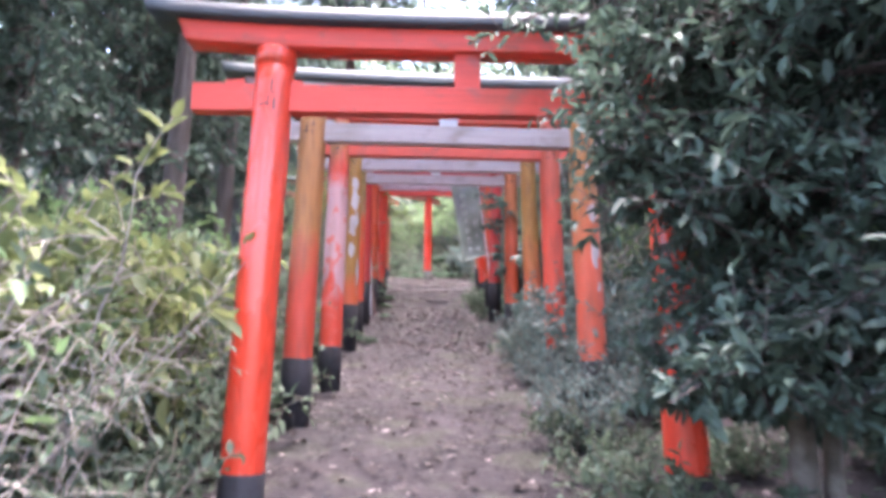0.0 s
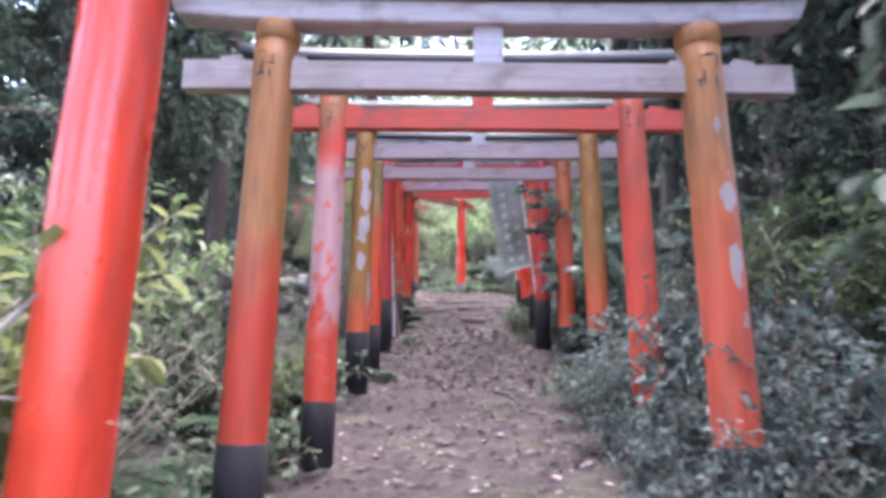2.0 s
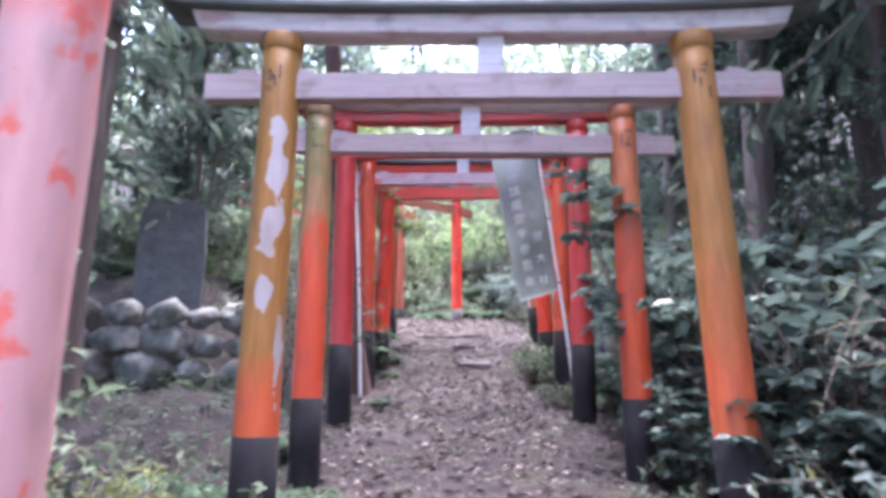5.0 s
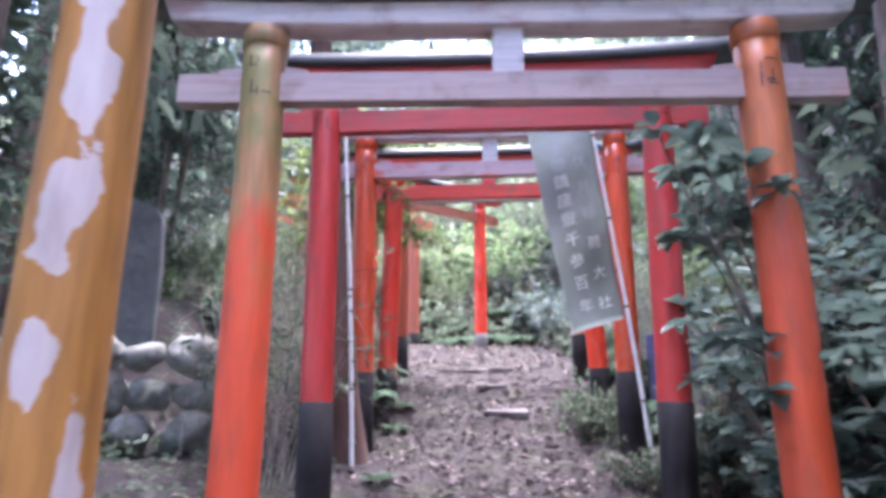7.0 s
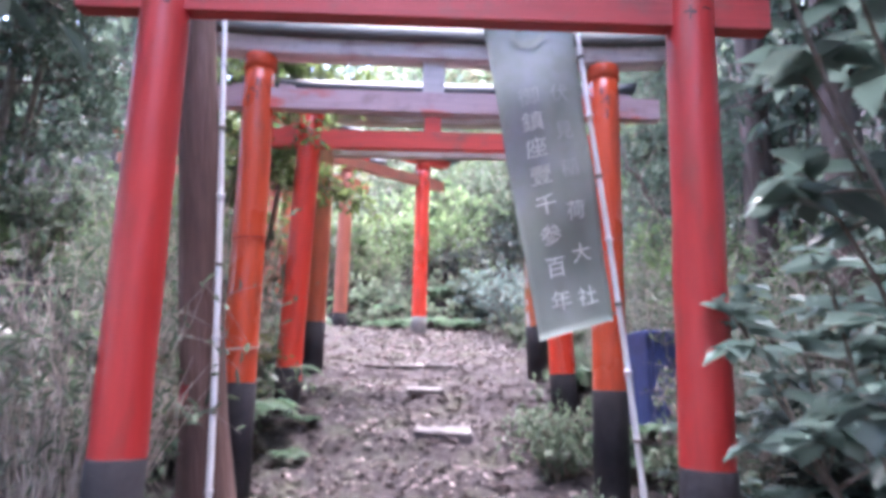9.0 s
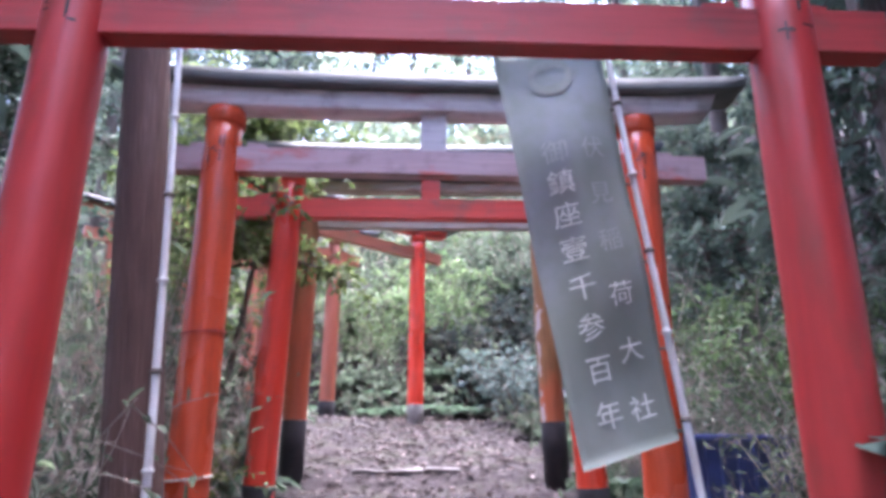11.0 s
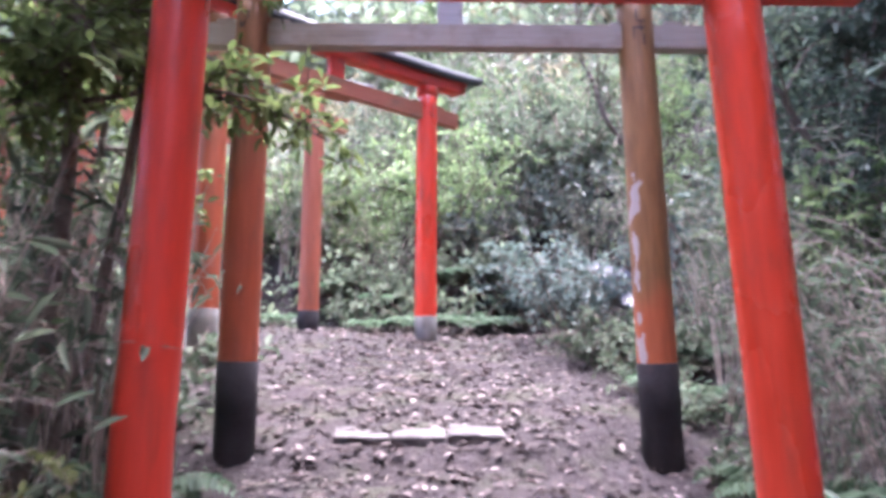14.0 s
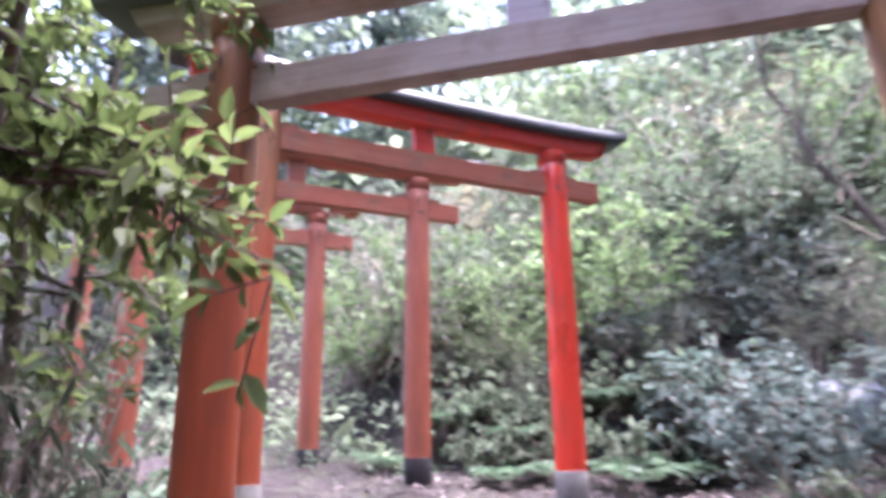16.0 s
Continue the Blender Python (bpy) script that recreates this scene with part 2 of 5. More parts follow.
M_BLACK = mottled("black_post_paint", [(0.3, (0.010, 0.009, 0.012)), (0.7, (0.032, 0.028, 0.034))], 5, 0.8)
M_CAP = mottled("dark_roof_metal", [(0.3, (0.025, 0.026, 0.032)), (0.7, (0.07, 0.075, 0.085))], 3, 0.5, 0.2, stretch=(0.3, 1, 1))
M_CAPGREY = mottled("weathered_roof_metal", [(0.3, (0.06, 0.065, 0.065)), (0.7, (0.14, 0.145, 0.14))], 3, 0.6, 0.2, stretch=(0.3, 1, 1))
M_INK = mottled("faded_ink", [(0.3, (0.02, 0.015, 0.015)), (0.7, (0.06, 0.03, 0.03))], 20, 0.7)
M_STRUT = beam_paint("pale_strut_paint", (0.53, 0.48, 0.49), (0.38, 0.32, 0.32), 0.55, seed=5)
M_CONCRETE = mottled("concrete", [(0.3, (0.16, 0.155, 0.15)), (0.7, (0.3, 0.29, 0.28))], 6, 0.9)
M_SLAB = mottled("step_stone", [(0.3, (0.036, 0.031, 0.031)), (0.5, (0.08, 0.072, 0.073)), (0.7, (0.15, 0.14, 0.138))], 7, 0.9, 0.7)
M_STONE = mottled("field_stone", [(0.3, (0.12, 0.122, 0.105)), (0.5, (0.25, 0.25, 0.225)), (0.7, (0.4, 0.395, 0.365))], 4.5, 0.92, 0.9, 0.03)
M_STELE = mottled("dark_memorial_stone", [(0.3, (0.06, 0.062, 0.064)), (0.7, (0.14, 0.142, 0.148))], 5, 0.6, 0.5)
M_STELEMARK = mottled("worn_carving", [(0.3, (0.06, 0.06, 0.065)), (0.7, (0.14, 0.14, 0.15))], 9, 0.8, 0.3)
M_BARK = mottled("cedar_bark", [(0.3, (0.05, 0.035, 0.03)), (0.55, (0.11, 0.085, 0.075)), (0.75, (0.19, 0.16, 0.145))], 7, 0.95, 0.9, 0.03, stretch=(1, 1, 0.1))
M_BARKRED = mottled("red_brown_bark", [(0.3, (0.06, 0.032, 0.028)), (0.55, (0.12, 0.066, 0.056)), (0.75, (0.18, 0.115, 0.1))], 7, 0.95, 0.9, 0.02, stretch=(1, 1, 0.1))
M_TWIG = mottled("twig_bark", [(0.3, (0.07, 0.055, 0.045)), (0.7, (0.2, 0.17, 0.14))], 12, 0.9)
M_PALETWIG = mottled("dry_twig", [(0.3, (0.15, 0.12, 0.1)), (0.7, (0.42, 0.37, 0.33))], 12, 0.9)
M_BAMBOO = mottled("white_bamboo", [(0.3, (0.55, 0.55, 0.56)), (0.7, (0.76, 0.76, 0.78))], 6, 0.5, 0.1)
M_NODE = mottled("bamboo_joint", [(0.3, (0.08, 0.07, 0.06)), (0.7, (0.2, 0.17, 0.15))], 20, 0.8)
M_CLOTH = mottled("faded_green_cloth", [(0.3, (0.165, 0.195, 0.162)), (0.55, (0.205, 0.232, 0.212)), (0.75, (0.23, 0.25, 0.28))], 1.6, 0.9, 0.25, 0.004, detail=4)
M_LETTER = mottled("white_lettering", [(0.3, (0.52, 0.55, 0.52)), (0.7, (0.74, 0.76, 0.73))], 9, 0.9, 0.05)
M_FADED = mottled("faded_lettering", [(0.3, (0.26, 0.29, 0.28)), (0.7, (0.34, 0.37, 0.35))], 9, 0.9, 0.05)
M_CREST = mottled("faded_crest", [(0.3, (0.19, 0.215, 0.19)), (0.7, (0.26, 0.28, 0.265))], 9, 0.9, 0.05)
M_REDCLOTH = mottled("red_cloth", [(0.3, (0.16, 0.015, 0.018)), (0.7, (0.3, 0.03, 0.03))], 5, 0.9)
M_BLUE = mottled("blue_plastic", [(0.3, (0.018, 0.026, 0.085)), (0.7, (0.04, 0.06, 0.19))], 7, 0.5, 0.3)
M_TARP = mottled("dark_blue_sheet", [(0.3, (0.018, 0.022, 0.04)), (0.7, (0.04, 0.05, 0.085))], 7, 0.45, 0.3)
M_WIRE = mottled("pale_cord", [(0.3, (0.4, 0.36, 0.3)), (0.7, (0.6, 0.56, 0.5))], 30, 0.8)

L_HOLLY = leaf_mat("glossy_evergreen_leaf", (0.05, 0.078, 0.057), (0.115, 0.165, 0.12), 0.48, 0.42)
L_BUSH = leaf_mat("shrub_leaf", (0.06, 0.088, 0.06), (0.145, 0.185, 0.12), 0.58, 0.46)
L_BRIGHT = leaf_mat("young_leaf", (0.09, 0.15, 0.062), (0.225, 0.305, 0.15), 0.55, 0.47)
L_MAPLE = leaf_mat("yellow_green_leaf", (0.085, 0.125, 0.04), (0.18, 0.235, 0.085), 0.6, 0.5)
L_VINE = leaf_mat("pale_yellow_green_leaf", (0.1, 0.125, 0.047), (0.22, 0.245, 0.105), 0.6, 0.5)
L_BROWN = leaf_mat("withered_brown_leaf", (0.055, 0.042, 0.034), (0.2, 0.15, 0.115), 0.75, 0.3)
L_BIG = leaf_mat("large_dark_leaf", (0.058, 0.092, 0.078), (0.145, 0.195, 0.17), 0.4, 0.4)
L_STRAW = leaf_mat("pale_dry_grass", (0.22, 0.2, 0.12), (0.5, 0.46, 0.34), 0.7, 0.45)
L_BLUE = leaf_mat("waxy_grey_leaf", (0.055, 0.085, 0.078), (0.125, 0.17, 0.16), 0.48, 0.4)
L_FERN = leaf_mat("fern_leaf", (0.05, 0.09, 0.055), (0.13, 0.2, 0.12), 0.5, 0.4)
L_CEDAR = leaf_mat("cedar_needle", (0.055, 0.078, 0.06), (0.12, 0.155, 0.112), 0.65, 0.48)
# paler than the near leaves: open light and haze are put into this colour
L_FAR_LIT = leaf_mat("far_leaf_lightened", (0.12, 0.16, 0.10), (0.31, 0.37, 0.25), 0.6, 0.48)
L_DRY = leaf_mat("dry_leaf", (0.042, 0.03, 0.029), (0.33, 0.27, 0.265), 0.8, 0.15, 0.17)


def ground_material():
    m, nt, bsdf = mat("forest_soil")
    tc = nt.nodes.new("ShaderNodeTexCoord").outputs["Object"]
    sep = nt.nodes.new("ShaderNodeSeparateXYZ")
    nt.links.new(tc, sep.inputs[0])
    big = noise_out(nt, tc, 0.9, 6)
    mid = noise_out(nt, tc, 9, 8)
    fine = noise_out(nt, tc, 70, 6)
    soil = ramp(nt, big, [(0.3, (0.011, 0.008, 0.009)), (0.5, (0.021, 0.015, 0.017)), (0.7, (0.043, 0.032, 0.036))])
    soil = mix(nt, ramp(nt, mid, [(0.42, (0, 0, 0)), (0.7, (0.8, 0.8, 0.8))]), soil, (0.024, 0.017, 0.017))
    soil = mix(nt, ramp(nt, fine, [(0.55, (0, 0, 0)), (0.75, (0.7, 0.7, 0.7))]), soil, (0.095, 0.072, 0.068))
    green = ramp(nt, noise_out(nt, tc, 3, 6, (1, 1, 1), (5, 5, 0)), [(0.5, (0, 0, 0)), (0.66, (0.7, 0.7, 0.7))])
    soil = mix(nt, math_node(nt, "MULTIPLY", green, 0.5), soil, (0.06, 0.07, 0.035))
    nt.links.new(soil, bsdf.inputs["Base Color"])
    bsdf.inputs["Roughness"].default_value = 0.95
    h = math_node(nt, "ADD", mid, math_node(nt, "MULTIPLY", fine, 0.5))
    bump(nt, bsdf, h, 1.0, 0.07)
    return m


M_GROUND = ground_material()

# ---- ground ----
PY = [-40, -6, 0.38, 3.67, 5.2, 6.7, 8.4, 10, 11.5, 13.15, 13.86, 13.96, 14.76, 14.86, 15.74, 15.84, 18.5, 21, 24]
PZ = [-5, -1.7, -0.58, -0.05, 0.25, 0.51, 0.845, 1.08, 1.46, 1.78, 1.94, 2.05, 2.27, 2.37, 2.52, 2.61, 3.2, 3.45, 3.7]


def lumps(x, y):
    return (np.sin(1.7 * x + 0.6 * np.sin(1.1 * y)) * np.sin(1.3 * y + 0.8 * np.sin(0.9 * x)) * 0.6 + np.sin(4.1 * x + 1.3) * np.sin(3.7 * y + 0.4) * 0.25 + np.sin(9.3 * x + 2) * np.sin(8.1 * y) * 0.1)


def height(x, y):
    x, y = np.asarray(x, float), np.asarray(y, float)
    z = np.interp(y, PY, PZ)
    out = np.clip(np.abs(x) - 1.2, 0, None)
    z = z + lumps(x, y) * np.clip(0.035 + out * 0.1, 0, 0.35)
    z = z + 0.28 * np.clip(x - 1.7, 0, 26) + 0.10 * np.clip(-x - 2.2, 0, 30)
    z = z + 0.72 * np.clip(y - 20.4 + 0.25 * np.clip(x, -4, 6), 0, 17)
    z = z + 0.5 * np.clip((y - 19.85 - 0.6 * np.clip(-x - 0.8, 0, 6) + 0.12 * np.sin(3 * x)) / 0.3, 0, 1) * np.clip(3.6 - np.abs(x), 0, 1)
    mound = np.exp(-(((x + 4.3) / 1.5) ** 4 + ((y - 14.6) / 1.3) ** 4))
    return z + 0.95 * mound


def grid_axis(lo, hi, near_lo, near_hi, step):
    near = np.arange(near_lo, near_hi, step)
    def run(a, b):
        out, s, p = [], step, a
        while p < b:
            s *= 1.25
            p += s
            out.append(min(p, b))
        return np.array(out)
    right = run(near[-1], hi)
    left = -run(-near[0], -lo)[::-1]
    return np.concatenate([left, near, right])


gx, gy = grid_axis(-500, 500, -4.5, 4.5, 0.09), grid_axis(-500, 500, -1.0, 21.0, 0.1)
GX, GY = np.meshgrid(gx, gy)
GZ = height(GX, GY) + RNG.normal(0, 0.011, GX.shape) * (np.abs(GX) < 5)
gb = Builder()
nx, ny = len(gx), len(gy)
ii = (np.arange(ny - 1)[:, None] * nx + np.arange(nx - 1)[None, :]).reshape(-1)
gb.add(np.stack([GX, GY, GZ], -1).reshape(-1, 3), np.stack([ii, ii + 1, ii + 1 + nx, ii + nx], 1))
ground_mesh = gb.mesh("ground", smooth=True)
ground_mesh.materials.append(M_GROUND)
tagged(new("ground", ground_mesh), "trodden brown forest soil path between leafy banks", "ground", kind="structure")


# ---- torii gates ----
def torii_gate(left, right, z_ground, z_sleeve, z_tie, paint_left, paint_right, m_tie, m_strut, m_lintel, m_cap, label, lean=(0.0, 0.0), radius=0.108, sleeve=M_BLACK,
               tie_h=0.155, strut_h=0.20, lintel_h=0.12, cap_h=0.115, over=0.40, cap_over=0.66, twist=0.0, sink=0.25, collar=True, writing=True):
    """left, right: where the posts stand in plan; the heights are those of the ground, the black sleeve's top and the tie beam's underside."""
    lx, ly = left
    rx, ry = right
    cx, cy = (lx + rx) / 2, (ly + ry) / 2
    span = math.hypot(rx - lx, ry - ly)
    yaw = math.degrees(math.atan2(ry - ly, rx - lx))
    g = thing("torii_gate", pose(cx, cy, z_ground, 0, 0, yaw), label, "torii gate", "torii gates over the path")
    tie_z = z_tie - z_ground
    post_top = tie_z + tie_h + strut_h
    for s, pm, ln in ((-1, paint_left, lean[0]), (1, paint_right, lean[1])):
        lift = -sink
        prof = [(radius * 1.0, lift), (radius * 1.0, 0.3), (radius * 0.985, post_top * 0.5), (radius * 0.95, post_top - 0.07), (radius * 0.95, post_top - 0.002)]
        dense = [(np.interp(z, [p[1] for p in prof], [p[0] for p in prof]), z) for z in np.linspace(lift, post_top - 0.002, 14)]
        foot = pose(s * span / 2, 0, 0, 0, math.degrees(math.atan2(ln, tie_z)), 0)
        post = part("post", lathe(dense, 28, 0.0015, int(abs(cx + s * cy) * 100)), pm, g, at=foot)
        zs = z_sleeve - z_ground
        part("post_sleeve", lathe([(radius * 1.03, lift), (radius * 1.03, zs - 0.006), (radius * 1.015, zs)], 28, 0.001, 3), sleeve, post, "black band at the foot of the post")
        if collar:
            part("post_collar", lathe([(radius * 0.97, post_top - 0.10), (radius * 1.025, post_top - 0.095), (radius * 1.03, post_top - 0.012), (radius * 1.0, post_top - 0.001)], 28, 0, 4), pm, post)
        if writing:
            ink = Builder()
            rng = np.random.default_rng(int(abs(cx + s * cy) * 37))
            for k in range(7):
                a = -math.pi / 2 + rng.uniform(-0.45, 0.45)
                zc = tie_z + 0.02 + rng.uniform(-0.02, 0.17)
                w, h = (rng.uniform(0.2, 0.5), rng.uniform(0.006, 0.012)) if k % 2 else (rng.uniform(0.06, 0.1), rng.uniform(0.04, 0.08))
                angs = np.linspace(a - w / 2, a + w / 2, 5)
                r = radius * 0.975 + 0.003
                v = [(r * math.cos(q), r * math.sin(q), zc + dz) for q in angs for dz in (-h / 2, h / 2)]
                ink.add(v, [(2 * i, 2 * i + 2, 2 * i + 3, 2 * i + 1) for i in range(4)])
            tagged(part("inscription", ink, M_INK, post, "dark worn brush writing"), kind="stuff")
    half = span / 2
    tie = half + over
    part("tie_beam", box_bm(2 * tie, 0.085, tie_h, 0.006), m_tie, g, at=pose(0, 0, tie_z + tie_h / 2, 0, twist, 0))
    for s in (-1, 1):
        for q in (-1, 1):
            part("wedge", box_bm(0.11, 0.055, 0.035, 0.004), m_tie, g, at=pose(s * half + q * (radius + 0.052), 0, tie_z + tie_h + 0.014, 0, q * 7 + twist, 0))
    part("strut", box_bm(0.15, 0.07, strut_h + 0.006, 0.004), m_strut, g, at=pose(0, 0, tie_z + tie_h + strut_h / 2, 0, twist, 0))
    def curved(length, depth, high, z0, flare, slope, ring):
        b = Builder()
        xs = np.linspace(-length, length, 25)
        rise = flare * np.abs(xs / length) ** 3.2
        out = slope * xs / length
        rows = []
        for x, r, o in zip(xs, rise, out):
            for yy, zz in ring:
                rows.append((x + o * zz, yy * depth, z0 + r + zz * high))
        faces = []
        k = len(ring)
        for i in range(len(xs) - 1):
            for j in range(k):
                q = (j + 1) % k
                faces.append((i * k + j, i * k + q, (i + 1) * k + q, (i + 1) * k + j))
        b.add(rows, faces)
        b.f.append(np.array([list(reversed(range(k)))]))
        b.f.append(np.array([[(len(xs) - 1) * k + j for j in range(k)]]))
        b.f = [np.asarray(f)[:, ::-1] for f in b.f]
        return b
    part("lintel", curved(half + over + 0.05, 0.075, lintel_h, 0, 0.04, 0.05, ((-0.96, 0), (0.96, 0), (1, 0.06), (1, 0.94), (0.96, 1), (-0.96, 1), (-1, 0.94), (-1, 0.06))), m_lintel, g, at=pose(0, 0, post_top, 0, twist, 0))
    part("roof_cap", curved(half + cap_over, 0.135, cap_h, 0, 0.05, 0.04, ((-0.97, 0), (0.97, 0), (1, 0.08), (1, 0.66), (0, 1.06), (-1, 0.66), (-1, 0.08))), m_cap, g, at=pose(0, 0, post_top + lintel_h * 1.06, 0, twist, 0))
    return g


P_VERM = paint("vermilion_post_paint", VERM, rough=0.26, seed=1)
P_VERM2 = paint("bright_vermilion_post_paint", (0.66, 0.055, 0.025), rough=0.27, seed=2)
P_FADED = paint("faded_orange_post_paint", (0.5, 0.055, 0.028), (0.36, 0.15, 0.045), (1.15, 1.45), rough=0.5, seed=3)
P_PATCH = paint("patched_orange_post_paint", (0.58, 0.10, 0.05), (0.40, 0.17, 0.05), (1.2, 1.9), rough=0.5, seed=4, patches=((-78, 1.68, 0.4, 0.1), (-76, 1.34, 0.4, 0.11), (-85, 2.02, 0.2, 0.05), (-60, 1.05, 0.25, 0.05)))
P_PINK = paint("peeling_red_post_paint", (0.62, 0.06, 0.03), (0.42, 0.17, 0.06), (2.1, 2.4), (0.56, 0.32, 0.33), 0.42, (0.9, 2.05), rough=0.5, seed=5, peel_scale=3.0, speck=(0.58, 0.10, 0.07))
P_RED3 = paint("sun_bleached_red_post_paint", (0.62, 0.075, 0.04), (0.52, 0.10, 0.05), (1.7, 2.4), rough=0.45, seed=6)
P_OCHRE = paint("ochre_post_paint_with_bare_patches", (0.55, 0.10, 0.03), (0.33, 0.15, 0.03), (0.75, 1.0), rough=0.55, seed=7, patches=((-72, 2.07, 0.42, 0.26), (-82, 1.68, 0.4, 0.16), (-78, 1.36, 0.26, 0.09), (-28, 1.0, 0.25, 0.22)))
P_OCHRE2 = paint("ochre_post_paint", (0.6, 0.12, 0.04), (0.36, 0.16, 0.035), (1.0, 1.5), rough=0.5, seed=8)
P_MOSSY = paint("mossy_orange_post_paint", (0.58, 0.07, 0.025), (0.34, 0.18, 0.08), (1.75, 1.95), None, 0.6, (0, 3), MOSS, 0.45, 9)
P_ORANGE = paint("orange_post_paint", (0.56, 0.08, 0.028), (0.45, 0.13, 0.045), (1.6, 2.2), rough=0.42, seed=10)
P_CRIM = paint("crimson_post_paint", CRIMSON, rough=0.4, seed=11)
P_ORANGE7 = paint("glossy_orange_post_paint", (0.55, 0.075, 0.028), rough=0.26, seed=12)
P_BROWN = paint("brown_orange_post_paint", (0.36, 0.075, 0.03), (0.27, 0.11, 0.045), (1.5, 2.1), rough=0.5, seed=13)
P_BUFF = paint("buff_post_paint", (0.4, 0.105, 0.04), (0.25, 0.122, 0.045), (0.75, 1.0), rough=0.55, seed=14, patches=((-152, 1.0, 0.4, 0.4), (-146, 0.62, 0.3, 0.14)))
P_DULL = paint("dull_red_brown_post_paint", (0.3, 0.085, 0.05), rough=0.55, seed=15)

B_VERM = beam_paint("vermilion_beam_paint", (0.62, 0.05, 0.028), (0.55, 0.06, 0.03), 0.6, seed=1)
B_RED3 = beam_paint("worn_red_beam_paint", (0.6, 0.07, 0.035), (0.42, 0.12, 0.05), 0.56, 0.2, seed=2)
B_GREY = beam_paint("bleached_beam_paint", (0.43, 0.345, 0.32), (0.34, 0.265, 0.23), 0.5, 0.2, seed=3)
B_PINK = beam_paint("pink_grey_beam_paint", (0.39, 0.295, 0.295), (0.42, 0.24, 0.225), 0.58, 0.1, seed=4)
B_PINKRED = beam_paint("half_bare_red_beam_paint", (0.45, 0.31, 0.33), (0.55, 0.10, 0.075), 0.50, 0.1, seed=8)
B_CRIM = beam_paint("crimson_beam_paint", (0.42, 0.035, 0.032), (0.34, 0.035, 0.035), 0.5, seed=5)
B_WOOD = beam_paint("bare_grey_wood", (0.36, 0.30, 0.25), (0.27, 0.2, 0.14), 0.5, 0.25, seed=6)
B_BROWN = beam_paint("faded_brown_beam_paint", (0.38, 0.115, 0.065), (0.34, 0.16, 0.09), 0.5, 0.2, seed=7)
B_PALE = beam_paint("pale_lintel_paint", (0.5, 0.44, 0.44), (0.4, 0.27, 0.26), 0.6, 0.1, seed=9)

torii_gate((-1.166, 3.92), (1.18, 3.92), 0.0, 0.172, 2.14, P_VERM2, P_VERM2, B_VERM, B_VERM, B_VERM, M_CAP, "bright vermilion torii gate with a dark roof cap", (0.05, -0.03), 0.114, sink=0.4, tie_h=0.165, strut_h=0.21, lintel_h=0.13)
torii_gate((-1.185, 5.35), (1.10, 5.42), 0.27, 0.775, 2.485, P_FADED, P_PATCH, B_GREY, M_STRUT, B_PALE, M_CAPGREY, "faded orange torii gate with bleached grey beams", (0.05, -0.05), 0.111, tie_h=0.155)
torii_gate((-1.13, 6.75), (1.10, 6.80), 0.51, 0.91, 2.84, P_PINK, P_RED3, B_RED3, B_RED3, B_RED3, M_CAP, "red torii gate with one pale peeling post", (0.02, -0.04), tie_h=0.16)
torii_gate((-1.20, 8.8), (1.23, 8.8), 0.88, 1.51, 3.33, P_OCHRE, P_OCHRE2, B_PINK, M_STRUT, B_PALE, M_CAPGREY, "ochre torii gate with bare patches and pink-grey beams", (0.02, -0.06), 0.113, tie_h=0.155, strut_h=0.23)
torii_gate((-1.24, 10.14), (1.12, 10.2), 1.09, 1.69, 3.54, P_MOSSY, P_ORANGE, B_PINK, M_STRUT, B_PALE, M_CAPGREY, "orange torii gate with a mossy post and pink-grey beams", (0.0, 0.01), tie_h=0.15, strut_h=0.235)
torii_gate((-1.264, 11.63), (1.01, 11.6), 1.47, 2.18, 4.06, P_CRIM, P_CRIM, B_CRIM, B_CRIM, B_CRIM, M_CAP, "crimson torii gate with matching beams", (-0.02, 0.05), tie_h=0.165)
torii_gate((-1.235, 13.18), (1.10, 13.15), 1.80, 2.46, 4.29, P_ORANGE7, P_ORANGE7, B_PINKRED, M_STRUT, B_PALE, M_CAPGREY, "glossy orange torii gate with a half-bare tie beam", (-0.03, 0.02), tie_h=0.15, strut_h=0.235)
torii_gate((-1.21, 14.58), (1.12, 14.5), 2.31, 2.58, 4.54, P_VERM, P_VERM2, B_VERM, B_VERM, B_VERM, M_CAP, "bright vermilion torii gate with a dark roof cap", (0.05, -0.12), tie_h=0.165, strut_h=0.22)
torii_gate((-1.21, 15.85), (1.13, 15.75), 2.57, 3.08, 4.91, P_BROWN, P_BUFF, B_WOOD, M_STRUT, B_WOOD, M_CAPGREY, "brown torii gate with bare grey wooden beams", (0.0, -0.06), tie_h=0.145, strut_h=0.24, lintel_h=0.09, cap_h=0.08)
# beyond the bend
torii_gate((-1.84, 17.2), (-0.114, 18.57), 3.22, 3.43, 5.43, P_BROWN, P_VERM, B_BROWN, B_VERM, B_VERM, M_CAP, "red torii gate with a dark roof cap at the bend", sleeve=M_CONCRETE)
torii_gate((-3.05, 17.7), (-1.34, 19.06), 3.3, 3.5, 5.52, P_DULL, P_DULL, B_BROWN, B_BROWN, B_BROWN, M_CAP, "dull red-brown torii gate past the bend")
torii_gate((-4.4, 18.65), (-2.72, 20.0), 3.35, 3.55, 5.62, P_DULL, P_DULL, B_BROWN, B_BROWN, B_BROWN, M_CAP, "dull red-brown torii gate past the bend")


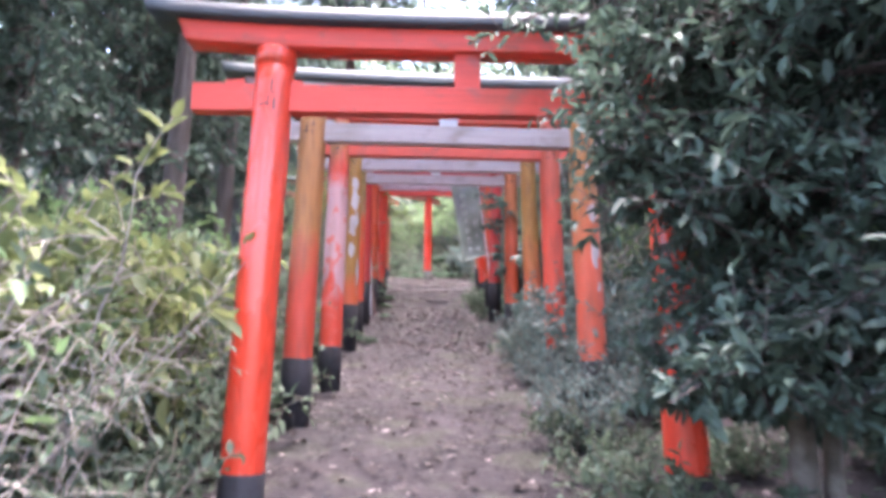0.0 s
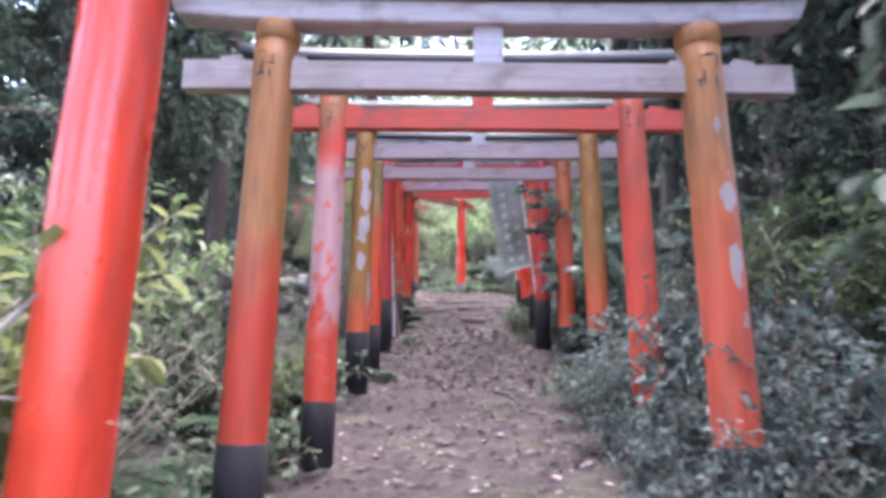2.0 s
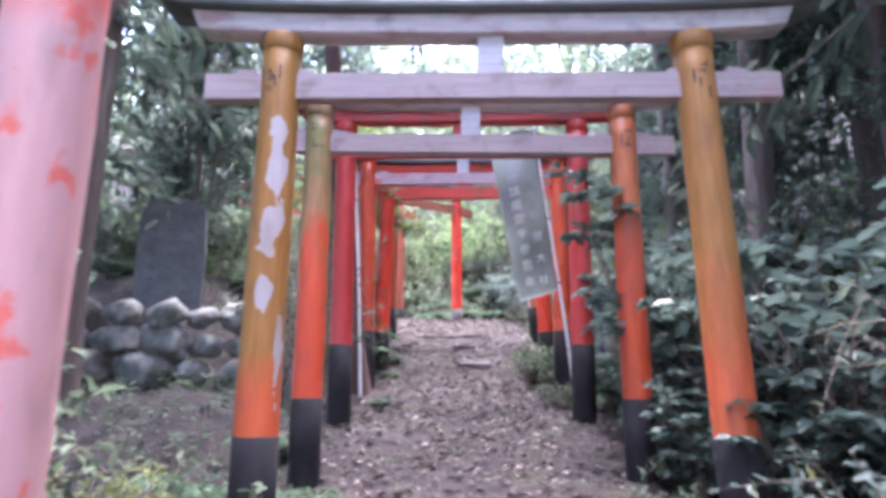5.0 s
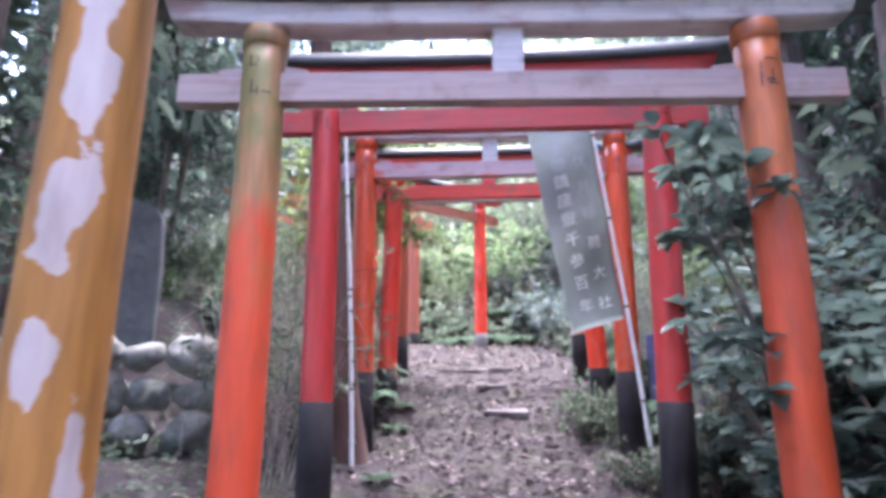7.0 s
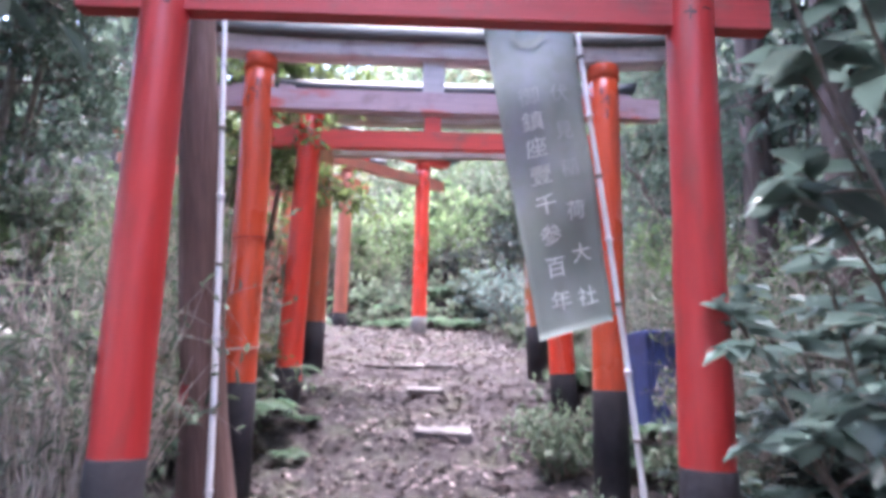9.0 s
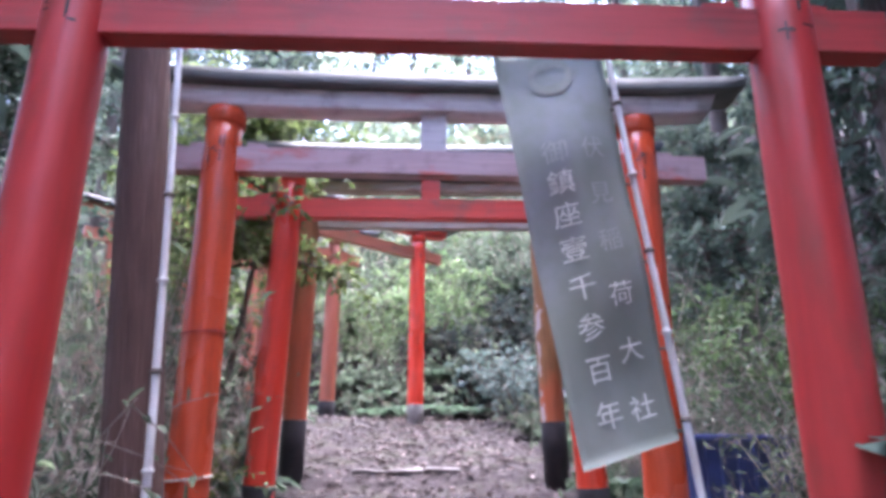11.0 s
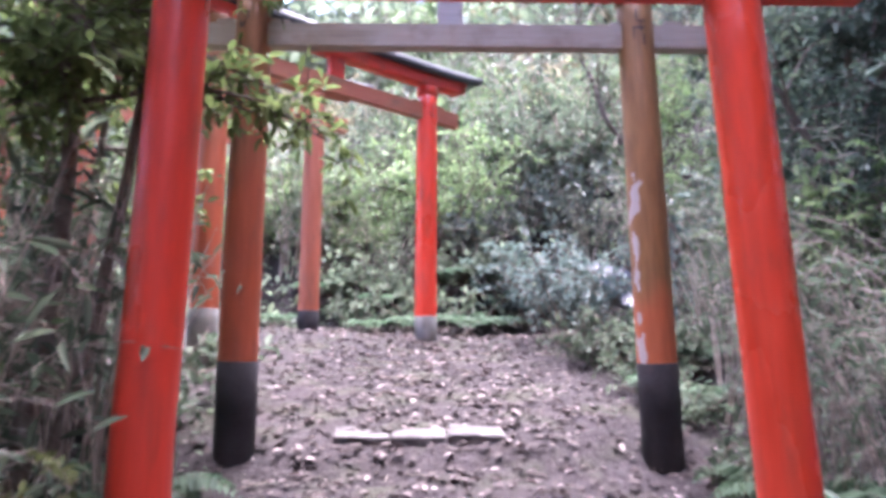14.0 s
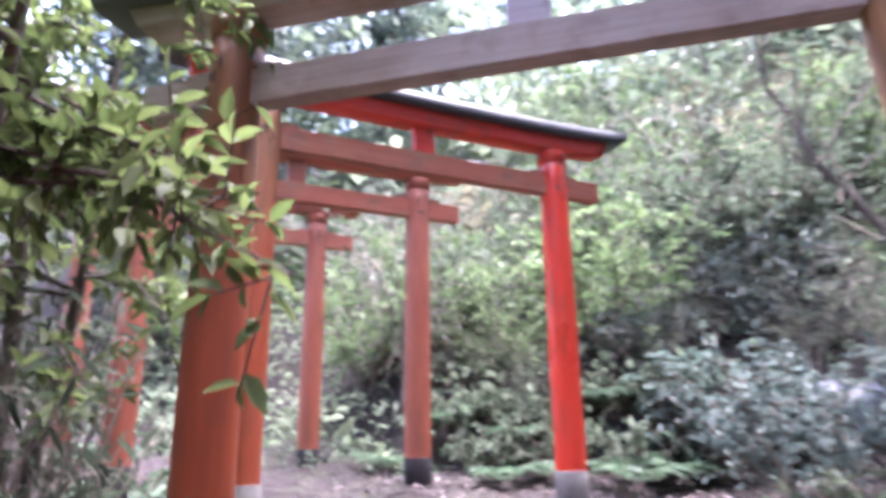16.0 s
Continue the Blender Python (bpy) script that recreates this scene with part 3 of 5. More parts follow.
# ---- steps ----
def stone_slab(x, y, z, w, d, h, rz, seed, tilt=(0, 0), label="worn grey stone step slab set in the path"):
    rng = np.random.default_rng(seed)
    bm = box_bm(w, d, h, 0.012)
    for v in bm.verts:
        v.co += Vector(rng.normal(0, 0.005, 3))
    me = bpy.data.meshes.new("stone_slab")
    bm.to_mesh(me)
    bm.free()
    me.materials.append(M_SLAB)
    ob = new("stone_slab", me)
    ob.matrix_world = pose(x, y, z - 0.085, tilt[0], tilt[1], rz)
    return tagged(ob, label, "step slab", "stone slabs of the steps")


stone_slab(-0.54, 16.14, 2.705, 0.31, 0.40, 0.10, 4, 1, (3, 1))
stone_slab(-0.2, 16.12, 2.70, 0.31, 0.36, 0.10, -1, 2, (3, -2))
stone_slab(0.14, 16.11, 2.71, 0.32, 0.40, 0.11, -3, 3, (4, 1))
stone_slab(-0.05, 15.07, 2.45, 0.33, 0.34, 0.13, 2, 4, (4, 1))
stone_slab(-0.78, 15.12, 2.42, 0.33, 0.24, 0.09, 6, 5, (4, 0))
stone_slab(0.09, 14.16, 2.155, 0.44, 0.32, 0.13, -4, 6, (4, 1))
stone_slab(-0.30, 14.18, 2.115, 0.26, 0.24, 0.09, 3, 11, (3, -1))
stone_slab(-0.85, 16.62, 2.79, 0.36, 0.36, 0.07, 20, 7, (5, 2))
stone_slab(-1.2, 17.15, 2.92, 0.4, 0.34, 0.06, 30, 8, (5, 2))
stone_slab(-0.98, 12.98, 1.78, 0.4, 0.22, 0.08, 5, 9, (3, 0))
stone_slab(-0.95, 11.42, 1.47, 0.3, 0.2, 0.08, 8, 12, (3, 0))


# ---- banner, poles, stele, stones, tub ----
def bamboo_pole(foot, top, r, label, joints):
    foot, top = Vector(foot), Vector(top)
    g = thing("bamboo_pole", Matrix.Translation(foot), label, "pole")
    d = top - foot
    b = Builder()
    us = np.linspace(0, 1, 14)
    bend = np.array([(0.012 * math.sin(u * 5), 0, 0) for u in us])
    b.tube(np.array([tuple(d * u) for u in us]) + bend, r * (1.0 - 0.2 * us), 10)
    part("cane", b.mesh("cane", True), M_BAMBOO, g)
    for k in range(joints):
        u = (k + 0.6) / joints
        j = Builder()
        c = np.array(d * u) + np.array((0.012 * math.sin(u * 5), 0, 0))
        n = np.array(d.normalized())
        j.tube([c - n * 0.012, c - n * 0.005, c + n * 0.005, c + n * 0.012], [r * 0.9, r * 1.35, r * 1.3, r * 0.9], 10)
        part("joint", j.mesh("joint", True), M_NODE if k % 2 else M_BAMBOO, g)
    return g


def banner():
    tl, tr, bl, br = Vector((0.20, 12.53, 4.68)), Vector((0.735, 12.50, 4.77)), Vector((0.545, 12.55, 2.72)), Vector((0.965, 12.57, 2.85))
    g = thing("banner", Matrix.Translation(tr), "faded grey-green hanging banner with white lettering on a bamboo pole", "banner")
    b = Builder()
    nu, nv = 15, 42

    def spot(u, v, lift=0.0):
        p = (tl * (1 - u) + tr * u) * (1 - v) + (bl * (1 - u) + br * u) * v - tr
        wave = 0.016 * math.sin(u * 7 + v * 3) + 0.010 * math.sin(v * 15 + u * 2) + 0.012 * math.sin(u * 3 - v * 8)
        return (p.x, p.y + wave + lift, p.z)
    for lift in (0.0, 0.006):
        verts = [spot(i / (nu - 1), j / (nv - 1), lift) for j in range(nv) for i in range(nu)]
        faces = [(j * nu + i, j * nu + i + 1, (j + 1) * nu + i + 1, (j + 1) * nu + i) for j in range(nv - 1) for i in range(nu - 1)]
        b.add(verts, faces if lift else [f[::-1] for f in faces])
    edge = [j * nu for j in range(nv)], [j * nu + nu - 1 for j in range(nv)], list(range(nu)), [(nv - 1) * nu + i for i in range(nu)]
    n = nu * nv
    b.f.append(np.array([(e[k], e[k + 1], e[k + 1] + n, e[k] + n) for e in edge for k in range(len(e) - 1)]))
    part("cloth", b.mesh("cloth", True), M_CLOTH, g)

    def letter(ch, u, v, size, m):
        cu = bpy.data.curves.new("lettering", "FONT")
        cu.body, cu.size, cu.align_x, cu.align_y, cu.offset, cu.extrude = ch, size, "CENTER", "CENTER", 0.0, 0.0
        tmp = bpy.data.objects.new("tmp", cu)
        me = bpy.data.meshes.new_from_object(tmp)
        bpy.data.objects.remove(tmp)
        wide, tall = 0.535 * (1 - v) + 0.44 * v, 2.03
        for p in me.vertices:
            p.co = spot(u + p.co.x / wide, v - p.co.y / tall, -0.009)
        part("lettering", me, m, g, "white painted character")
    left = [("御", 0.299, M_FADED), ("鎮", 0.376, M_LETTER), ("座", 0.456, M_LETTER), ("壹", 0.54, M_LETTER), ("千", 0.63, M_LETTER), ("参", 0.721, M_LETTER), ("百", 0.814, M_LETTER), ("年", 0.912, M_LETTER)]
    right = [("伏", 0.30, M_FADED), ("見", 0.415, M_FADED), ("稲", 0.533, M_FADED), ("荷", 0.662, M_LETTER), ("大", 0.788, M_LETTER), ("社", 0.916, M_LETTER)]
    for ch, v, m in left:
        letter(ch, 0.36, v, 0.128, m)
    for ch, v, m in right:
        letter(ch, 0.72, v, 0.118, m)
    crest = Builder()
    turns = [2 * math.pi * k / 24 for k in range(24)]
    crest.add([spot(0.48 + r * math.cos(a), 0.085 + r * 0.26 * math.sin(a), -0.006) for a in turns for r in (0.12 + 0.025 * math.cos(2 * a), 0.2)],
              [(2 * k, (2 * k + 2) % 48, (2 * k + 3) % 48, 2 * k + 1) for k in range(24)])
    part("crest", crest, M_CREST, g, "faded round crest")
    rod = Builder()
    rod.tube([Vector(tl - tr) + Vector((-0.12, 0, -0.01)), Vector((0.02, 0, 0.02))], [0.011, 0.011], 8)
    part("top_rod", rod, M_PALETWIG, g, "thin cane along the top edge")
    for v in (0.02, 0.2, 0.4, 0.6, 0.8, 0.98):
        x, y, z = spot(1.0, v)
        t = Builder()
        t.tube([(x - 0.01, y - 0.012, z), (x + 0.03, y - 0.015, z - 0.004), (x + 0.05, y + 0.02, z)], 0.007, 6)
        part("tie_loop", t, M_NODE, g)


banner()
bamboo_pole((1.115, 12.54, 1.62), (0.74, 12.46, 4.9), 0.018, "pale bamboo pole leaning by the gate, holding a banner", 9)
bamboo_pole((-1.22, 12.72, 1.64), (-1.40, 12.66, 5.35), 0.019, "slim white bamboo pole standing beside a gate post", 9)


def furled_cloth():
    g = thing("furled_banner", pose(-1.33, 12.83, 2.3), "dark red cloth rolled and hanging on a bamboo pole", "banner")
    b = Builder()
    pts = [(0.0, 0, 0.75), (-0.02, -0.01, 0.55), (-0.05, -0.01, 0.3), (-0.09, -0.01, 0.08), (-0.13, 0, 0.0)]
    b.tube(pts, [0.012, 0.035, 0.05, 0.06, 0.03], 9)
    part("cloth", b.mesh("cloth", True), M_REDCLOTH, g)


furled_cloth()


def cord(x, y, z, r, label, m=M_WIRE, thick=0.006):
    b = Builder()
    a = np.linspace(0, 2 * np.pi, 25)
    b.tube(np.stack([np.cos(a) * r, np.sin(a) * r, 0.012 * np.sin(a + 1)], 1), thick, 6)
    me = b.mesh("cord", True)
    me.materials.append(m)
    ob = new("cord", me)
    ob.matrix_world = pose(x, y, z)
    tagged(ob, label, "cord")


cord(-1.245, 13.18, 2.67, 0.112, "thin pale cord tied round an orange post")
cord(-1.253, 13.18, 3.38, 0.110, "thin red cord tied round an orange post", M_REDCLOTH, 0.004)


def boulder(sx, sy, sz, seed):
    rng = np.random.default_rng(seed)
    bm = bmesh.new()
    bmesh.ops.create_icosphere(bm, subdivisions=3, radius=0.5)
    o = Vector(rng.uniform(-50, 50, 3))
    for v in bm.verts:
        n = noise.noise(v.co * 2.2 + o) * 0.34 + noise.noise(v.co * 5 + o) * 0.10 + noise.noise(v.co * 13 + o) * 0.03
        p = v.co.normalized()
        q = max(abs(p.x), abs(p.y), abs(p.z))
        v.co = v.co * (1 + n) * (0.8 + 0.28 * (1 - q) / 0.42)
        v.co = Vector((v.co.x * sx, v.co.y * sy, v.co.z * sz))
    for f in bm.faces:
        f.smooth = True
    me = bpy.data.meshes.new("stone")
    bm.to_mesh(me)
    bm.free()
    me.materials.append(M_STONE)
    return me


def dry_stone_wall():
    rng = np.random.default_rng(21)
    a, c = np.array((-2.38, 13.25)), np.array((-5.2, 12.35))
    g = thing("dry_stone_wall", pose(a[0], a[1], 1.75), "low retaining wall of rounded grey field stones", "stone wall")
    kinds = [boulder(1, 0.9, 0.82, s) for s in range(6)]
    run = np.linalg.norm(c - a)
    d = (c - a) / run
    nrm = np.array((d[1], -d[0]))
    for row in range(3):
        s = rng.uniform(0, 0.15)
        while s < run:
            w = rng.uniform(0.34, 0.56) * (1.15 - 0.09 * row)
            p = a + d * (s + w / 2) - nrm * (0.05 * row + rng.uniform(-0.04, 0.04))
            zb = float(height(p[0] + 0.4 * nrm[0], p[1] + 0.4 * nrm[1]))
            ob = part("stone", kinds[int(rng.integers(6))], M_STONE, g)
            ob.matrix_basis = pose(p[0] - a[0], p[1] - a[1], 1.84 + 0.34 * row - 1.75 + (zb - 1.8) * 0.35, rng.uniform(-25, 25), rng.uniform(-25, 25), rng.uniform(0, 360)) @ Matrix.Diagonal((w * 1.12, w * 0.98, w * 0.95, 1))
            s += w * 0.98


dry_stone_wall()


def stele():
    g = thing("stone_stele", pose(-3.92, 13.75, 2.62, 0, 0, 12), "dark inscribed memorial stone standing on the wall", "memorial stone")
    bm = bmesh.new()
    prof = [(-0.41, 0), (0.41, 0), (0.42, 0.9), (0.40, 1.45), (0.33, 1.60), (0.12, 1.66), (-0.15, 1.65), (-0.34, 1.58), (-0.41, 1.42), (-0.43, 0.8)]
    vs = [bm.verts.new((x, -0.09, z)) for x, z in prof]
    f = bm.faces.new(vs)
    ex = bmesh.ops.extrude_face_region(bm, geom=[f])
    bmesh.ops.translate(bm, verts=[v for v in ex["geom"] if isinstance(v, bmesh.types.BMVert)], vec=(0, 0.18, 0))
    bmesh.ops.recalc_face_normals(bm, faces=bm.faces)
    bmesh.ops.bevel(bm, geom=list(bm.edges), offset=0.015, segments=2, affect="EDGES")
    part("slab", bm, M_STELE, g)
    rng = np.random.default_rng(4)
    for col in range(3):
        for k in range(7):
            part("carved_mark", box_bm(rng.uniform(0.07, 0.11), 0.006, rng.uniform(0.05, 0.1), 0.001), M_STELEMARK, g, at=pose(-0.22 + col * 0.22, -0.092, 1.38 - k * 0.17, 0, rng.uniform(-15, 15), 0))
    part("plinth", box_bm(1.0, 0.4, 0.16, 0.02, (0, 0, -0.06)), M_STONE, g)


stele()


def blue_tub(x, y, z, rz, w, d, h):
    g = thing("plastic_crate", pose(x, y, z, 0, 0, rz), "blue plastic crate lying beside the path", "crate")
    bm = box_bm(w, d, h, 0.015, (0, 0, h / 2))
    top = max(bm.faces, key=lambda f: f.calc_center_median().z)
    bmesh.ops.inset_region(bm, faces=[top], thickness=0.02)
    bmesh.ops.translate(bm, verts=list(top.verts), vec=(0, 0, -h * 0.8))
    part("body", bm, M_BLUE, g)
    for k in range(6):
        part("rib", box_bm(0.018, 0.02, h * 0.9, 0.004), M_BLUE, g, at=pose(-w / 2 + (k + 0.5) * w / 6, -d / 2 - 0.008, h / 2))
    part("rim", box_bm(w + 0.03, 0.03, 0.035, 0.006), M_BLUE, g, at=pose(0, -d / 2 - 0.004, h - 0.03))


blue_tub(1.98, 14.3, float(height(1.98, 14.3)) - 0.05, 6, 0.68, 0.45, 0.76)


# ---- plants ----
def unit(v):
    return v / (np.linalg.norm(v, axis=-1, keepdims=True) + 1e-9)


def grow(seed, high, spread, stems, twigs, per_twig, leaf, slim=0.45, start=0.25, twig_len=0.35, droop=0.1, stem_r=0.012, base=0.08, arch=0.35):
    """Wood and leaves of one bush: stems that arch outwards, twigs on them, leaves along the twigs."""
    rng = np.random.default_rng(seed)
    wood, green = Builder(), Builder()
    P, W, N = [], [], []
    for s in range(stems):
        az = 2 * math.pi * (s + rng.uniform(-0.4, 0.4)) / stems
        reach = spread * rng.uniform(0.35, 1.0)
        top = high * rng.uniform(0.6, 1.0) * (1.0 - 0.25 * reach / spread)
        o = np.array((math.cos(az), math.sin(az), 0.0))
        us = np.linspace(0, 1, 8)
        side = np.array((-o[1], o[0], 0)) * rng.normal(0, 0.12) * spread
        pts = np.array([o * (base + reach * (u ** (1 + arch))) + side * math.sin(3 * u) + np.array((0, 0, top * (u ** 0.85))) for u in us])
        pts += rng.normal(0, 0.012, pts.shape)
        pts[0, 2] = -0.08
        wood.tube(pts, stem_r * (1.0 - 0.75 * us), 5)
        for _ in range(twigs):
            u = rng.uniform(start, 1.0)
            i = min(int(u * 7), 6)
            f = u * 7 - i
            p0 = pts[i] * (1 - f) + pts[i + 1] * f
            d = unit(unit(pts[i + 1] - pts[i]) * 0.5 + unit(rng.normal(0, 1, 3)) * 0.9 + np.array((0, 0, 0.15 - droop)))
            ln = twig_len * rng.uniform(0.5, 1.15)
            q = np.array([p0 + d * ln * w + np.array((0, 0, -droop * ln * w * w)) for w in (0, 0.5, 1.0)])
            wood.tube(q, stem_r * np.array((0.38, 0.28, 0.12)), 3)
            for k in range(per_twig):
                w = (k + rng.uniform(0.2, 0.9)) / per_twig
                j = 0 if w < 0.5 else 1
                g = (w - 0.5 * j) * 2
                P.append(q[j] * (1 - g) + q[j + 1] * g)
                W.append(unit(d * 0.55 + unit(rng.normal(0, 1, 3)) * 0.8))
                N.append(unit(np.array((0, 0, 1.0)) + rng.normal(0, 0.45, 3)))
    P, W, N = np.array(P), np.array(W), np.array(N)
    ln = leaf * rng.uniform(0.6, 1.25, len(P))
    green.leaves(P, W, N, ln, ln * slim, 0.18)
    return wood.mesh("stems", True), green.mesh("leaves")


def plant(name, meshes, bark, leafm, m, label, category, group=""):
    g = thing(name, m, label, category, group)
    tagged(part("branching", meshes[0], bark, g), kind="stuff")
    tagged(part("foliage", meshes[1], leafm, g), kind="stuff")
    return g


def put(x, y, s=1.0, rz=None, rng=RNG, lift=0.0, tip=0.0):
    rz = rng.uniform(0, 360) if rz is None else rz
    return pose(x, y, float(height(x, y)) + lift, rng.uniform(-tip, tip), rng.uniform(-tip, tip), rz) @ Matrix.Scale(s, 4)


def spread_copies(src, spots, s_lo, s_hi, rng, tip=5):
    """The first plant goes to the first spot, copies to the others."""
    for k, (x, y) in enumerate(spots):
        m = put(x, y, rng.uniform(s_lo, s_hi), None, rng, 0, tip)
        if k == 0:
            src.matrix_world = m
        else:
            c = copy_thing(src, m)
            c.matrix_world = m


ORIGIN = Matrix.Identity(4)

# the dense evergreen over the path's first gate
def evergreen_tree(seed, m, label, high=3.4, leaf=0.075, limbs=26, twigs=22, per=9, lean_to=(-0.55, 0.0), lo=0.35, leafm=None, spread=1.25, keep=None):
    rng = np.random.default_rng(seed)
    g = thing("evergreen_tree", m, label, "tree")
    us = np.linspace(0, 1, 10)
    trunk = Builder()
    core = np.array([(0.10 * math.sin(3 * u) + lean_to[0] * 0.25 * u, lean_to[1] * 0.3 * u + 0.06 * math.sin(5 * u), high * u - 0.15) for u in us])
    trunk.tube(core, 0.06 * (1 - 0.8 * us), 9)
    twin = core + np.array([(0.28 * u + 0.1, 0.22 * u, 0) for u in us])
    trunk.tube(twin, 0.045 * (1 - 0.8 * us), 8)
    part("trunk", trunk.mesh("trunk", True), M_TWIG, g)
    limb, green = Builder(), Builder()
    P, W, N = [], [], []
    for k in range(limbs):
        u = lo + (1 - lo) * rng.uniform(0, 1)
        src = core if k % 3 else twin
        p0 = np.array([np.interp(u, us, src[:, a]) for a in range(3)])
        az = rng.uniform(0, 2 * math.pi)
        d = unit(np.array((math.cos(az) + lean_to[0], math.sin(az) + lean_to[1], rng.uniform(-0.15, 0.5))))
        ln = spread * rng.uniform(0.5, 1.1) * (1.15 - 0.5 * u)
        q = np.array([p0 + d * ln * w + np.array((0, 0, -0.28 * ln * w * w)) + rng.normal(0, 0.02, 3) * (w > 0) for w in np.linspace(0, 1, 6)])
        if keep is not None:
            fine = keep(q)
            if not fine[0] or not fine[1]:
                continue
            q = q[:int(np.argmin(fine)) if not fine.all() else 6]
        steps = len(q) - 1
        limb.tube(q, 0.016 * (1 - 0.8 * np.linspace(0, 1, steps + 1)), 5)
        for _ in range(twigs):
            w = rng.uniform(0.15, 1.0)
            i = min(int(w * steps), steps - 1)
            f = w * steps - i
            t0 = q[i] * (1 - f) + q[i + 1] * f
            td = unit(d * 0.5 + unit(rng.normal(0, 1, 3)) * 0.9 - np.array((0, 0, 0.15)))
            tl = 0.28 * rng.uniform(0.5, 1.2)
            if keep is None or keep((t0 + td * tl)[None, :])[0]:
                limb.tube([t0, t0 + td * tl], [0.004, 0.002], 3)
            for _ in range(per):
                P.append(t0 + td * tl * rng.uniform(0.15, 1.05))
                W.append(unit(td * 0.6 + unit(rng.normal(0, 1, 3)) * 0.75 - np.array((0, 0, 0.1))))
                N.append(unit(np.array((-0.2, -0.2, 1.0)) + rng.normal(0, 0.45, 3)))
    P, W, N = np.array(P), np.array(W), np.array(N)
    if keep is not None:
        ok = keep(P)
        P, W, N = P[ok], W[ok], N[ok]
    ln = leaf * rng.uniform(0.6, 1.25, len(P))
    green.leaves(P, W, N, ln, ln * 0.46, 0.16)
    tagged(part("branching", limb.mesh("branching", True), M_BARK, g), kind="stuff")
    part("crown", green.mesh("crown"), leafm or L_HOLLY, g)
    return g


def over_path(x0, y0, z0):
    """Keeps the leaves that stay right of the trodden way: the lower ones stand back, the upper ones hang over it."""
    def keep(p):
        x, y, z = p[:, 0] + x0, p[:, 1] + y0, p[:, 2] + z0
        edge = np.interp(z, [-0.2, 0.6, 1.3, 1.75, 2.05, 2.5], [0.72, 0.6, 0.5, 0.4, 0.1, -0.32]) + 0.10 * np.sin(9 * z + 5 * y)
        return (x > edge) & (y < 3.72) & (y > 1.35 + 0.35 * (x < 0.9)) & (z > 0.42 + 0.12 * (x < 1.4))
    return keep


evergreen_tree(31, put(1.3, 3.05, 1.0, 0), "dark glossy-leaved evergreen tree overhanging the first gate", 3.6, 0.07, 104, 26, 9, (-0.5, -0.1), 0.16, None, 1.5, over_path(1.3, 3.05, float(height(1.3, 3.05))))
evergreen_tree(36, put(1.5, 2.45, 1.0, 0), "dark glossy-leaved evergreen tree overhanging the path", 3.5, 0.072, 80, 22, 8, (-0.45, 0.15), 0.12, None, 1.35, over_path(1.5, 2.45, float(height(1.5, 2.45))))
evergreen_tree(32, put(2.7, 4.0, 1.05, 0), "dark glossy-leaved evergreen tree beside the path", 3.6, 0.08, 30, 20, 8, (-0.2, 0.1), 0.1)
evergreen_tree(33, put(2.75, 1.4, 1.1, 0), "dark glossy-leaved evergreen tree beside the path", 3.8, 0.08, 30, 20, 8, (-0.15, 0.3), 0.05)
for k, (ex, ey, eh) in enumerate(((-4.4, 8.4, 5.2), (-4.9, 10.6, 5.6), (-5.6, 13.0, 5.8), (-4.9, 16.0, 5.0), (-3.9, 5.4, 4.6), (-4.3, 15.0, 5.4))):
    evergreen_tree(130 + k, put(ex, ey, 1.0, 0), "dark evergreen tree standing behind the bank", eh, 0.09, 50, 20, 8, (0.1, -0.1), 0.38, None, 1.7)
for k, (ex, ey, eh) in enumerate(((3.3, 7.6, 4.6), (3.7, 10.2, 5.0), (3.4, 12.9, 4.6), (3.7, 15.3, 4.6), (3.4, 17.3, 3.4), (4.0, 18.9, 3.6), (4.2, 20.6, 4.4))):
    evergreen_tree(150 + k, put(ex, ey, 1.0, 0), "dark evergreen tree standing behind the bank", eh, 0.085, 44, 20, 8, (-0.1, -0.1), 0.3, None, 1.5, lambda p, ex=ex: p[:, 0] + ex > 2.1)
evergreen_tree(34, put(-1.95, 15.05, 0.95, 0), "young tree with bright green leaves leaning over a gate post", 3.8, 0.082, 56, 20, 7, (0.55, -0.2), 0.42, L_MAPLE, 1.25,
               lambda p: p[:, 2] > 1.75 - 0.7 * (p[:, 0] > 0.45) + 0.2 * np.sin(7 * p[:, 1]))
evergreen_tree(35, put(-2.7, 16.3, 1.0, 0), "young tree with bright green leaves beside the gates", 3.2, 0.08, 26, 16, 7, (0.3, -0.3), 0.4, L_MAPLE, 1.2)

# shrub kinds
K_SHRUB = [grow(40 + i, 1.5, 0.75, 11, 16, 8, 0.075, 0.48) for i in range(3)]
K_TWIGGY = [grow(50 + i, 1.9, 1.0, 13, 14, 3, 0.08, 0.5, 0.15, 0.55, 0.25, 0.010) for i in range(2)]
K_BROAD = [grow(60 + i, 1.9, 0.75, 9, 12, 6, 0.12, 0.52, 0.15, 0.35, 0.2, 0.014) for i in range(2)]


